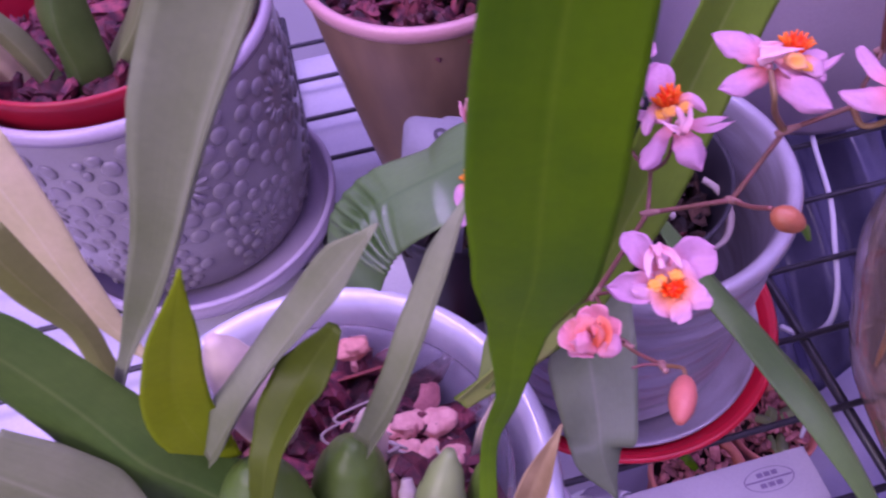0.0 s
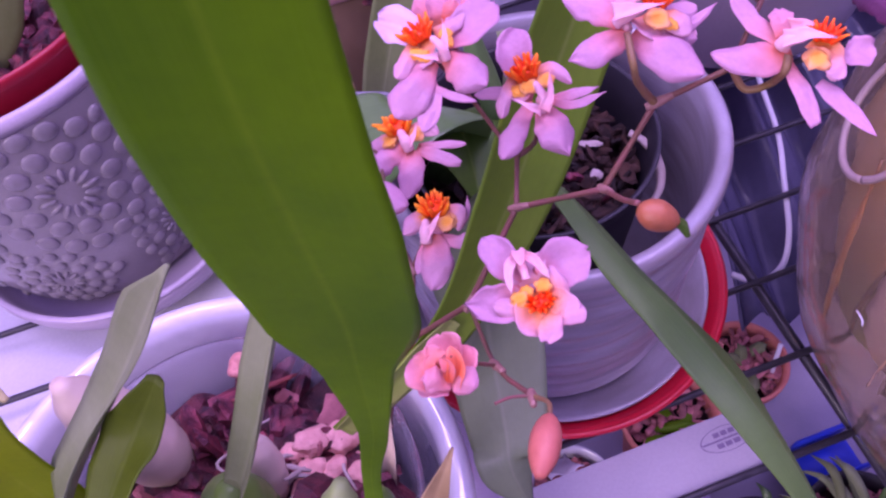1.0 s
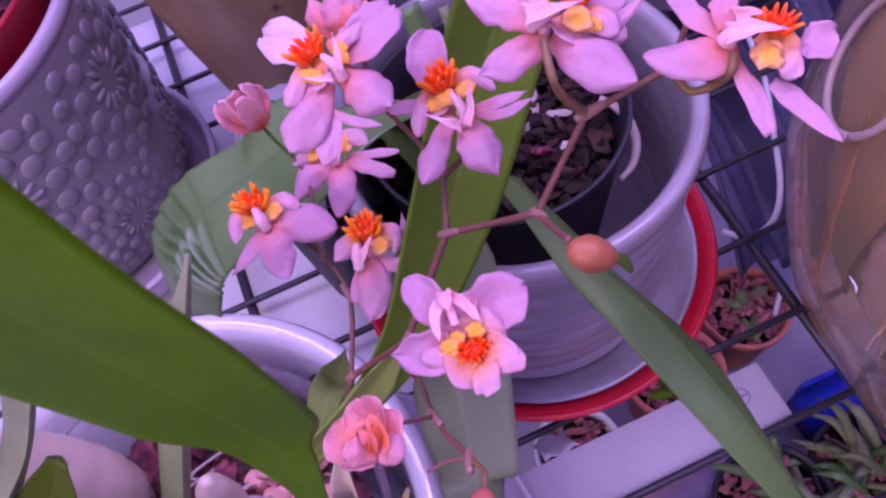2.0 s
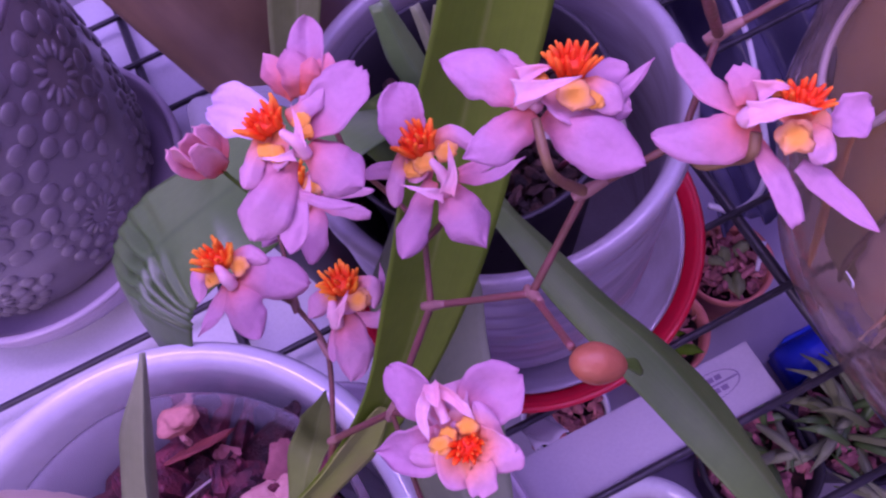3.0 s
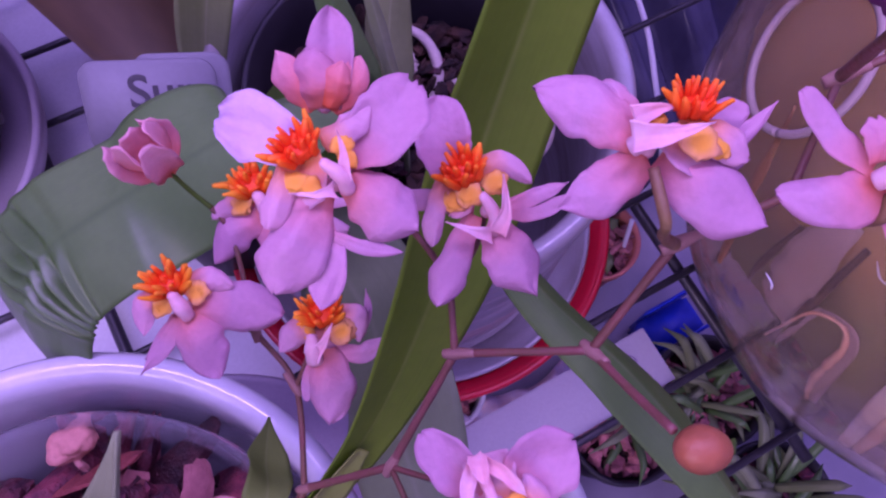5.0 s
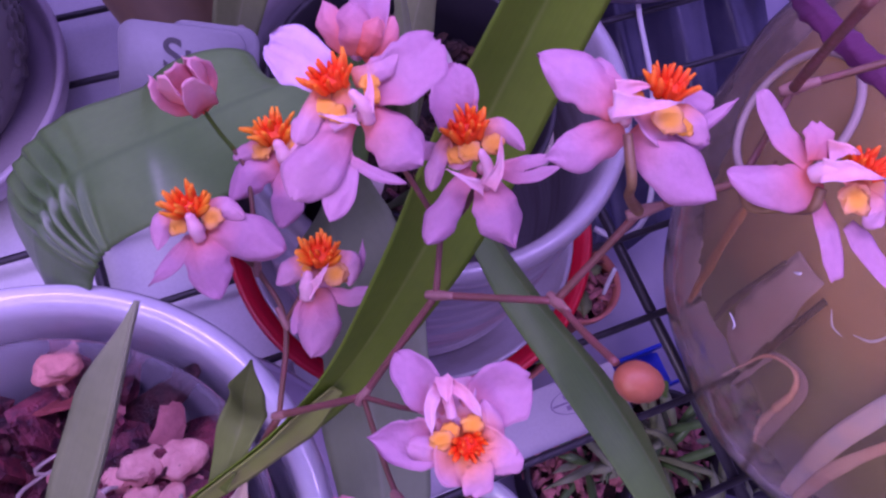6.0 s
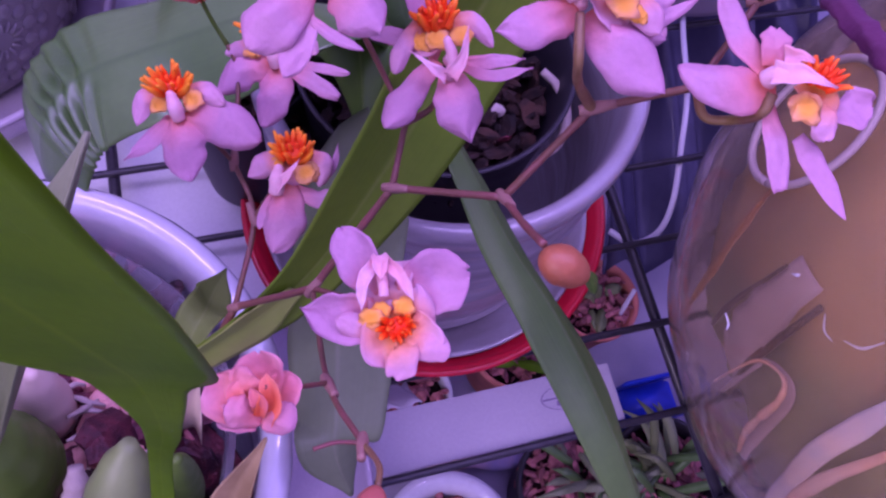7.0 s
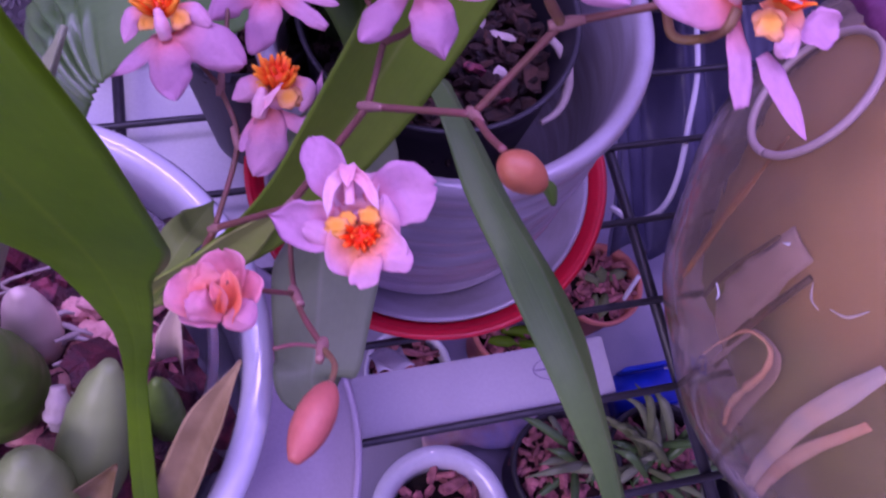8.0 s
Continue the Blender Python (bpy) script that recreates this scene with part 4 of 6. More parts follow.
def crest(parent, at, width, up, face=0.0, count=21):
    """The toothed crest: a dense tuft of small tapered fingers on a low dome."""
    rng = bloom_rng
    bm = bmesh.new()
    w = width * 0.00116
    ux = Vector((up[1], -up[0], 0)).normalized()
    uy = Vector((up[0], up[1], 0)).normalized()
    z = Vector((0, 0, 1))
    lean = (uy * (0.75 * (1 - face)) + z * (0.65 + face * 0.5)).normalized()
    lay = lean.cross(ux)
    tube([-lean * w * 0.16, lean * w * 0.02, lean * w * 0.14], [w * 0.20, w * 0.26, w * 0.10], 8, 12, 0.2, bm)
    for k in range(count):
        g = 2.39996 * k
        q = math.sqrt((k + 0.5) / count)
        ox, oy = q * math.cos(g), q * math.sin(g)
        base = ux * ox * w * 0.31 + lay * oy * w * 0.20 - lean * w * 0.10 * q
        d = (lean + ux * ox * (1.05 - 0.6 * face) + lay * oy * (0.65 - 0.2 * face) + Vector((rng.uniform(-1, 1), rng.uniform(-1, 1), rng.uniform(-1, 1))) * 0.20).normalized()
        ln = w * rng.uniform(0.24, 0.48)
        r = w * rng.uniform(0.056, 0.080)
        bend = Vector((rng.uniform(-1, 1), rng.uniform(-1, 1), rng.uniform(-1, 1))) * ln * 0.10
        tube([base - d * ln * 0.2, base + d * ln * 0.45 + bend, base + d * ln], [r * 1.4, r * 1.1, r * 0.85, r * 0.42], 7, 6, 0.3, bm)
    ob = part("crest", bm, CREST, parent, "bright orange toothed crest")
    ob.location = Vector(at) * 0.001


head = flower((0.0518, 0.0759, 0.1753), (0.873, -0.486, -0.04), (0.468, 0.813, 0.347), 1)
petal(head, ((-3.5, 3, -0.6), (-4.3, 6.2, -0.4), (-4.6, 9.8, -0.2)), (3, 4.7, 4.9, 3.2), cup=0.5)
petal(head, ((1.6, 0.5, -0.8), (4.6, 1.6, -1.2), (7.4, 2.9, -1.4)), (0.9, 1.6, 1.4, 0.3), point=1.0)
petal(head, ((1.6, -0.3, -0.6), (4.8, 0.1, -1.2), (8.4, 2.1, -1)), (0.9, 1.3, 1.3, 0.3), point=1.0, twist=0.6)
petal(head, ((-1.1, 0.3, -1), (-5.1, 0.8, -1.5), (-9, 0.3, -1.6)), (1.5, 1.8, 1.9, 1.1))
petal(head, ((-1.2, -0.4, -0.5), (-2.7, -4.6, -0.7), (-4.1, -8.5, -1.2)), (1.5, 2.6, 3.5, 1.9), cup=-0.3)
petal(head, ((0.4, -1.3, -0.3), (2.2, -4, 0.2), (4.6, -7.3, -0.6)), (2.4, 4.5, 4.7, 1.6), point=0.9, cup=-0.35)
lip_lobe(head, (-2.5, 3.3, 0.5), ((-3.6, 3.2, 0), (-4.7, -0.3, 0.5), (-4.8, -3.3, 0.1)), (1.4, 1.6, 1.9, 1.3), cup=-0.4)
lip_lobe(head, (-2.5, 3.3, 0.5), ((-1.2, 3.5, 0), (1.2, 4.2, 0.4), (3.8, 2.6, -0.4)), (2.1, 2.1, 1.8, 1), cup=-0.4, twist=-0.3)
lip_lobe(head, (-2.5, 3.3, 0.5), ((-2.4, 3.5, -0.4), (-2.4, 1.1, -0.1), (-3.4, -0.6, -0.3)), (2.7, 3, 2.5, 1.6), cup=0.4)
callus(head, (0.4, 2.4, 0.4), 0.8)
callus(head, (-3.1, 0.6, 0.3), 0.7)
callus(head, (-1.9, 1.2, 0.7), 0.8)
column(head, ((0.4, -1.9, -0.2), (0.4, -0.4, 1), (-0.7, 1, 1.9), (-1.6, 1.7, 2)), (0.54, 0.8, 0.75, 0.43))
column(head, ((0.7, -1.9, 0.6), (1.2, 0, 1.6), (0.8, 3, 2.4)), (0.48, 0.7, 0.16), True)
column(head, ((0.2, -2.1, 0.6), (-1.3, -1.9, 1.5), (-3.9, -1.2, 2.2)), (0.48, 0.59, 0.16), True)
crest(head, (-2.5, 3.3, 0.9), 4.5, (-0.4, 0.9), 0.15)
head = flower((0.0401, 0.0807, 0.1835), (0.873, -0.486, -0.04), (0.468, 0.813, 0.347), 2)
petal(head, ((-1.8, 1.6, -0.8), (-5.4, 3.7, -0.9), (-8.9, 4.6, -0.6)), (1.9, 4.5, 5.7, 4), cup=0.35, veins=1.6, square=0.5, material=PETAL_PALE)
petal(head, ((0.3, 2.1, -0.5), (3.5, 4.5, 0.2), (5.7, 8, -0.4)), (2.7, 5, 5.3, 3.4), cup=0.3, square=0.3)
petal(head, ((0.9, 0.3, -0.2), (3.5, -1.5, 0.3), (6.3, -3.4, -0.5)), (2.2, 4.4, 5, 3), cup=-0.35, point=0.6)
petal(head, ((0, -4, -0.8), (2.3, -4.8, -0.9), (5.3, -5.1, -1.2)), (0.8, 1.1, 1.2, 0.5))
petal(head, ((-1.1, -0.6, 0), (-2.7, -4.9, 0.5), (-4.3, -8.5, -0.5)), (2.5, 4.4, 5.1, 3.4), cup=-0.35)
petal(head, ((-0.7, -3, -1), (-0.3, -6.3, -0.9), (-0.7, -9.7, -1.3)), (1.3, 2.8, 3, 1.6), point=0.6)
lip_lobe(head, (-2.9, 2.4, 0.5), ((-3.4, 1.6, 0.2), (-4, -1.3, 0.8), (-4.8, -3.7, 0.4)), (1.7, 2, 2.4, 1.7), cup=-0.5)
lip_lobe(head, (-2.9, 2.4, 0.5), ((-1.1, 3, 0), (0.9, 4, 0.6), (2.5, 5.7, 0.3)), (1.9, 2.1, 2.2, 1.4), cup=-0.4)
lip_lobe(head, (-2.9, 2.4, 0.5), ((-2.5, 2.1, -0.4), (-2.3, -0.1, 0), (-3, -2, -0.3)), (2.9, 3.8, 3.6, 2.1), cup=0.4)
callus(head, (0.5, 2.7, 0.5), 0.7)
callus(head, (-2.9, -0.2, 0.5), 0.7)
callus(head, (-1.8, -0.5, 0.5), 0.6)
callus(head, (0.9, 1.6, 0.5), 0.5)
column(head, ((1, -0.5, 0.2), (0.6, 0.3, 1.4), (-0.6, 1.1, 2.1), (-1.6, 1.7, 2.1)), (0.53, 0.86, 0.81, 0.48))
column(head, ((0.7, 0.1, 1.2), (0.7, 1.8, 2), (0.1, 3.7, 2.6)), (0.38, 0.43, 0.12), True)
column(head, ((0, -0.7, 0.8), (-1.3, -1.1, 1.6), (-3.2, -1.1, 2)), (0.38, 0.34, 0.1), True)
crest(head, (-2.9, 2.4, 0.9), 4.2, (-0.5, 0.75), 0.2)
head = flower((0.06, 0.0705, 0.1888), (0.873, -0.486, -0.04), (0.468, 0.813, 0.347), 3)
petal(head, ((-0.7, 0.6, -0.3), (-3.9, 2.5, 0.1), (-8.2, 4, -0.8)), (2.3, 4.2, 4.5, 2.2), cup=-0.25, point=0.75)
petal(head, ((-0.9, 1.5, -0.6), (-2.1, 3.2, -0.6), (-3.2, 4.8, -0.9)), (1.9, 2.4, 2.2, 1.3))
petal(head, ((0, -0.7, -0.4), (-2.8, -2.8, -0.2), (-6.1, -4.4, -0.9)), (2.4, 3.8, 3.7, 1.2), cup=-0.3, point=0.9)
petal(head, ((0.9, -0.4, -0.1), (4.6, -3.1, 0.6), (9, -5, -0.5)), (2.4, 4.7, 5.1, 2.9), cup=-0.35)
petal(head, ((3.3, 1.5, -0.8), (5.7, 2.6, -0.8), (7.7, 3.2, -1)), (1.7, 2.8, 2.6, 1.5), square=0.4)
petal(head, ((4.8, -0.2, -0.9), (7.4, 1.5, -1), (9.8, 4, -0.8)), (1.2, 1.6, 1.1, 0.3), point=1.0)
petal(head, ((2.8, -0.2, -1.2), (5.9, 0.2, -1.2), (8, -0.2, -1.4)), (1.3, 2.6, 2.9, 1.7))
lip_lobe(head, (2.9, 3.2, 0.5), ((3.3, 1.5, 0.2), (5.4, 0.6, 0.8), (7, -0.6, 0.3)), (1.7, 2.7, 2.7, 2), cup=-0.3)
lip_lobe(head, (2.9, 3.2, 0.5), ((1.5, 1.5, -0.2), (2.8, 0, 0.2), (4.2, -0.9, -0.2)), (3.1, 3.5, 3.1, 1.7), cup=0.4)
callus(head, (3.2, 0.4, 1.2), 1.0)
callus(head, (4.6, 0, 0.9), 0.6)
callus(head, (0.2, 2, 0.6), 0.6)
column(head, ((-1.3, 0, 0.2), (-0.2, 0.6, 1.3), (1.1, 1.1, 1.8), (2.2, 1.6, 1.7)), (0.61, 0.96, 0.87, 0.44))
column(head, ((-1.7, 0.4, 1.4), (0.7, 0.7, 2.6), (3.6, 1.6, 2.6)), (0.7, 0.79, 0.13), True)
column(head, ((-1.3, 2, 0.4), (0.2, 2.6, 1), (1.4, 2.8, 1.2)), (0.52, 0.61, 0.17), True)
crest(head, (2.9, 3.2, 0.9), 4.0, (0.08, 1), 0.0)
head = flower((0.0741, 0.0606, 0.1881), (0.873, -0.486, -0.04), (0.468, 0.813, 0.347), 4)
petal(head, ((0.7, -0.4, -0.2), (-3.2, -1.6, 0.3), (-7.7, -1.1, -0.6)), (2.7, 4.3, 3.6, 1.9), cup=-0.3)
petal(head, ((-0.6, 1, -0.4), (-3.5, 3.1, -0.4), (-5.8, 6.6, -0.8)), (1.6, 2.2, 2.2, 1.7), square=0.6, twist=0.5)
petal(head, ((-0.2, 1.4, 0), (-0.7, 3.1, 0.5), (-1, 4.5, 0.3)), (2, 2.4, 2.7, 2.2), square=0.9)
petal(head, ((6.1, -0.1, -0.8), (7.6, 0.3, -1), (9.7, 1.6, -1.2)), (1, 3.1, 3.6, 2.3), square=0.4, cup=0.4)
petal(head, ((0.4, -1.2, -0.6), (2.2, -4.5, -0.8), (4, -8.2, -1.2)), (1.1, 1.9, 2.2, 2), square=0.7)
petal(head, ((3.9, -3.4, -0.8), (6.7, -5.5, -1.2), (10.3, -8.7, -1.4)), (1.2, 2.2, 1.9, 1), point=0.7)
lip_lobe(head, (3.9, 1.5, 0.5), ((4.2, -0.6, 0.2), (5, -2, 0.7), (5.5, -3.5, 0.4)), (1.9, 2.5, 2.4, 1.9), square=0.5)
lip_lobe(head, (3.9, 1.5, 0.5), ((2.8, 1.2, -0.4), (4.5, -0.1, 0), (5.8, -1.4, -0.3)), (2.6, 3, 2.7, 1.3), cup=0.4)
callus(head, (3.1, -1.5, 1), 1.0)
callus(head, (1.9, 2.5, 0.6), 0.5)
column(head, ((-0.7, 0, 0.2), (0, 0.4, 1.2), (1.3, 0.5, 1.8), (2.6, 0.7, 1.8)), (0.69, 1.04, 0.95, 0.43))
column(head, ((-0.6, 0.2, 1.4), (1.7, 0.3, 2.6), (4.5, 0.4, 2.4)), (0.61, 0.87, 0.22), True)
column(head, ((0.4, 2.2, 0.4), (1.5, 2.5, 1), (2.8, 2.3, 1.2)), (0.61, 0.69, 0.22), True)
crest(head, (3.9, 1.5, 0.9), 3.8, (0.2, 0.95), 0.0)
head = flower((0.0415, 0.0544, 0.1666), (0.962, -0.24, 0.132), (0.175, 0.909, 0.379), 5)
lip_lobe(head, (0.7, -2.1, 0.5), ((-0.1, 4.3, -0.6), (0, 1.4, -0.3), (0.2, -1.9, -0.2)), (4.2, 4.6, 4.2, 3.4), cup=0.3)

petal(head, ((-1.2, 1.1, -0.4), (-3, 4.3, -0.1), (-4.9, 7.7, -0.6)), (2.6, 4, 4.3, 3), cup=0.35)
petal(head, ((1.2, 0.8, -0.5), (4.2, 2.2, -0.2), (7.7, 3.4, -0.8)), (3.1, 5.8, 6.2, 3.9), cup=0.35, square=0.2)
petal(head, ((-1.4, -0.7, -0.5), (-4.7, -1.2, -0.1), (-8.9, -0.3, -0.5)), (3.1, 5.1, 4.7, 1.3), cup=0.4, point=0.85)
lip_lobe(head, (0.7, -2.1, 0.5), ((0, -2.9, 0.2), (-2.8, -2.3, 0.9), (-5.1, -1.2, 0.9)), (2.6, 3, 2.7, 1.7), cup=-0.3)
lip_lobe(head, (0.7, -2.1, 0.5), ((3.2, -2.8, 0.2), (3.4, -0.6, 0.9), (2.7, 2.2, 1)), (3, 2.3, 2.1, 1.2), cup=-0.3)
lip_lobe(head, (0.7, -2.1, 0.5), ((1.2, -3.1, 0.6), (1.4, -5, 1.3), (0.6, -7.1, 0.9)), (1.7, 2.9, 3.2, 2.6), square=0.6)
lip_lobe(head, (0.7, -2.1, 0.5), ((1.8, -3.6, 0.6), (3.6, -4, 1.2), (5.9, -4, 0.9)), (1.7, 2.8, 3.2, 2.4), cup=-0.3)
lip_lobe(head, (0.7, -2.1, 0.5), ((0.6, -1.1, -0.2), (-1.1, -3.6, 0.5), (-0.2, -6.1, 0.2)), (2.8, 4.1, 3.2, 1.4), cup=0.5)
lip_lobe(head, (0.7, -2.1, 0.5), ((1.1, -1.1, -0.2), (3.6, -2.8, 0.5), (4, -4.3, 0.2)), (2.8, 3.5, 3.1, 1.4), cup=0.5)
callus(head, (-1.8, -1.1, 1), 0.8)
callus(head, (1.4, 0, 1), 0.7)
callus(head, (-0.8, -0.4, 0.8), 0.6)
column(head, ((-0.9, 4.2, 0.5), (-0.7, 3.0, 1.2), (-0.5, 1.6, 1.6), (-0.4, 0.2, 1.5)), (0.55, 0.75, 0.85, 1.0))
for pts, w in ((((-1.2, 4.5, 0.9), (-2.4, 2.4, 1.9), (-2.6, -0.4, 1.6)), 1.35), (((-0.5, 4.5, 0.9), (1.2, 2.9, 1.9), (2.4, 0.6, 1.6)), 1.35), (((-0.9, 4.9, 0.8), (-0.8, 4.0, 1.8), (-0.6, 2.6, 2.3)), 1.7)):
    tagged(petal(head, pts, (w * 0.8, w, w * 0.8, w * 0.3), cup=0.5, point=0.8, material=COLUMN, name="column_wing"), "thin pale pointed wing of the column")
crest(head, (0.7, -2.1, 0.9), 3.7, (0.05, -0.5), 0.85)
head = flower((0.0232, 0.0883, 0.1535), (0.962, -0.24, 0.132), (0.175, 0.909, 0.379), 6)
petal(head, ((0.8, 0.2, -0.2), (4.7, -1.2, 0.4), (9.8, -3.8, -0.6)), (3.4, 5.5, 5.8, 3.1), cup=-0.35)
petal(head, ((0, -0.7, -0.1), (0.3, -4.5, 0.4), (1.3, -8.7, -0.5)), (3.1, 5.5, 5.5, 2.8), cup=-0.35, point=0.6)
petal(head, ((-1.3, -1, -0.5), (-3.5, -3.3, -0.7), (-7.3, -6, -0.8)), (1.4, 2, 2, 0.4), point=1.0)
petal(head, ((-0.7, -0.7, -0.6), (-2.5, -1.7, -0.9), (-6.5, -4.5, -1.2)), (1.3, 1.7, 1.4, 0.4), point=1.0)
lip_lobe(head, (-0.8, 3.2, 0.5), ((-2.3, 1.8, 0.2), (-4.2, 1.3, 0.8), (-5.2, -1.8, 0.2)), (1.8, 2.7, 2.7, 1.3), cup=-0.4, point=0.8)
lip_lobe(head, (-0.8, 3.2, 0.5), ((0.5, 2, 0.2), (3.3, 2.3, 0.7), (5.6, 0.8, 0.2)), (2.1, 2.9, 2.5, 1.4), cup=-0.4)
callus(head, (-2.3, 0.7, 0.8), 0.8)
callus(head, (1.8, 1.3, 0.8), 1.0)
callus(head, (-0.7, 2, 0.6), 0.8)
column(head, ((0, -1, 0.3), (-0.1, 0.2, 1.4), (-0.4, 1.6, 2), (-0.5, 2.3, 2)), (0.77, 1.19, 1.12, 0.84))
crest(head, (-0.8, 3.2, 0.9), 5.5, (0, 1), 0.1)
head = flower((0.0339, 0.0781, 0.1498), (0.962, -0.24, 0.132), (0.175, 0.909, 0.379), 7)
petal(head, ((0.4, 0.5, -0.1), (0.4, -4, 0.4), (-1.3, -8.8, -0.5)), (2.4, 4.7, 5.5, 3.4), cup=-0.35)
petal(head, ((-0.6, -0.7, -0.6), (-2.2, -3.2, -0.8), (-3.2, -5.7, -1)), (1.1, 1.6, 1.6, 0.9))
petal(head, ((1.1, -0.4, -0.4), (4.3, -1.9, -0.6), (7.5, -1.1, -0.8)), (1.4, 2.2, 2.3, 1))
petal(head, ((5, 0.2, -0.5), (6.5, 2.4, -0.5), (7, 5.2, -0.6)), (0.9, 1, 0.9, 0.2), point=1.0)
lip_lobe(head, (1.6, 4.1, 0.5), ((0.4, 2.9, 0.2), (-1.8, 2.5, 0.7), (-4.3, 0.9, 0.2)), (2.2, 3.3, 3.2, 1.4), cup=-0.4)
lip_lobe(head, (1.6, 4.1, 0.5), ((3.2, 3.4, 0.2), (5.2, 2.5, 0.8), (4.7, -0.4, 0.3)), (1.9, 2.7, 2.4, 1.1), cup=-0.4)
lip_lobe(head, (1.6, 4.1, 0.5), ((1.4, 3.6, -0.3), (1.4, 1.8, 0), (2.2, 0, -0.2)), (2.9, 4.3, 3.6, 1.7), cup=0.4)
callus(head, (3.2, 1.4, 0.8), 1.1)
callus(head, (-0.6, 2.5, 0.6), 0.7)
column(head, ((-0.7, -1.1, 0.3), (-0.3, 0.5, 1.3), (0, 1.8, 1.9), (0.2, 2.7, 1.9)), (0.86, 1.29, 1.15, 0.72))
column(head, ((-0.6, -0.4, 1.2), (1.1, 0.9, 2.2), (2.7, 2.8, 2.6)), (0.65, 0.65, 0.22), True)
crest(head, (1.6, 4.1, 0.9), 5.6, (0.15, 1), 0.05)
head = flower((0.0363, 0.0955, 0.1515), (0.946, -0.297, 0.134), (0.227, 0.896, 0.382), 8)
petal(head, ((-0.4, 0, -0.2), (-4.4, -1.3, 0.3), (-8.2, -4.8, -0.6)), (3.1, 4.7, 4.7, 2.1), cup=-0.35, point=0.7)
petal(head, ((0.2, -0.8, -0.1), (-0.2, -4.6, 0.4), (-1.8, -8.9, -0.5)), (3.1, 4.7, 4.4, 2.6), cup=-0.35)
petal(head, ((1.1, -0.8, -0.5), (5, -2.7, -0.6), (8.3, -4.4, -0.9)), (1.5, 2.3, 2.3, 1.7), square=0.5)
petal(head, ((1.5, -0.2, -0.6), (5.4, -0.5, -1), (9.6, -1.1, -1)), (1.2, 1.5, 1.4, 0.9))
lip_lobe(head, (-1.4, 3.6, 0.5), ((-1.9, 1.8, 0.2), (-4.2, 1.5, 0.7), (-7, 0.5, 0.2)), (2, 2.6, 2.4, 1.2), cup=-0.4)
lip_lobe(head, (-1.4, 3.6, 0.5), ((0, 2.1, 0.2), (3.1, 2.5, 0.7), (5.4, 1.1, 0.2)), (2, 3.1, 2.8, 1.4), cup=-0.4)
callus(head, (-3.1, 1.1, 0.8), 0.9)
callus(head, (1.5, 1.5, 0.8), 1.0)
callus(head, (-1.1, 2.2, 0.6), 0.8)
column(head, ((0, -0.8, 0.3), (-0.2, 0.4, 1.4), (-0.7, 1.8, 2), (-0.9, 2.5, 2)), (0.84, 1.3, 1.22, 0.92))
column(head, ((0.2, -0.2, 1.2), (1.5, 1.1, 2), (2.1, 2.8, 2.4)), (0.54, 0.54, 0.15), True)
crest(head, (-1.4, 3.6, 0.9), 5.8, (-0.1, 1), 0.1)
head = flower((0.0277, 0.0478, 0.1662), (0.962, -0.24, 0.132), (0.175, 0.909, 0.379), 21, 'half-closed salmon pink bloom with curled petals')
petal(head, ((-0.15, 0, -0.69), (-2.29, 0.72, 0.23), (-3.7, 2.56, 0.46)), (2.08, 4.56, 5.2, 3.52), cup=0.45, material=PETAL_WARM)
petal(head, ((0.07, 0.32, -0.69), (0.15, 2.56, 0.23), (0, 4.72, 0.23)), (2.48, 4.48, 4.8, 3.2), cup=0.45, material=PETAL_WARM)
petal(head, ((0.15, 0, -0.69), (2.07, 0.88, 0.23), (2.74, 2.96, 0.23)), (2.08, 3.52, 3.76, 2.32), cup=0.4, material=PETAL_WARM)
petal(head, ((-0.15, -1.76, -0.23), (-2.15, -1.28, 0.46), (-3.7, -0.96, 0.23)), (1.68, 2.48, 2.48, 1.68), cup=0.4)
petal(head, ((-0.3, 0.48, 0.23), (-0.59, 1.84, 1.84), (0.15, 2.96, 2.53)), (2.32, 3.52, 3.52, 2.48), cup=-0.5, material=PETAL_WARM)
petal(head, ((0.74, -1.36, 0.23), (1.63, 0.72, 1.61), (1.18, 2.96, 2.18)), (1.68, 2.16, 2, 1.28), cup=0.9, material=PETAL_DEEP)
petal(head, ((0.3, -0.96, 0.46), (0.74, 0.48, 2.18), (0, 1.84, 2.76)), (0.88, 1.44, 1.44, 0.8), cup=0.8, material=PETAL_WARM)
petal(head, ((0.37, -1.68, 0.46), (-1.18, -0.64, 2.18), (-2.44, 0.24, 2.07)), (1.68, 2.96, 3.6, 2.4), cup=-0.4, square=0.3)
petal(head, ((0.44, -1.92, 0.23), (2.07, -1.28, 1.38), (3.33, 0.16, 1.15)), (1.92, 3.04, 2.96, 1.68), cup=-0.3)
petal(head, ((-0.67, -0.96, 0.23), (-1.63, 0.88, 1.38), (-1.26, 2.4, 1.84)), (1.28, 1.84, 1.84, 0.96), cup=0.3, material=PETAL_WARM)
head = flower((0.0428, 0.0886, 0.1809), (0.873, -0.486, -0.04), (0.468, 0.813, 0.347), 23, 'opening pink bud with one tall petal')
petal(head, ((0.3, -0.3, -0.4), (0.6, 3.6, -0.4), (0.1, 8.2, -0.6)), (1.9, 3.5, 4, 2.3), cup=0.5, point=0.7)
petal(head, ((-0.3, -0.5, 0.2), (-0.7, 1.8, 1.3), (-1, 4.2, 1.1)), (2.1, 3.9, 4.4, 3.1), cup=-0.6, square=0.4)
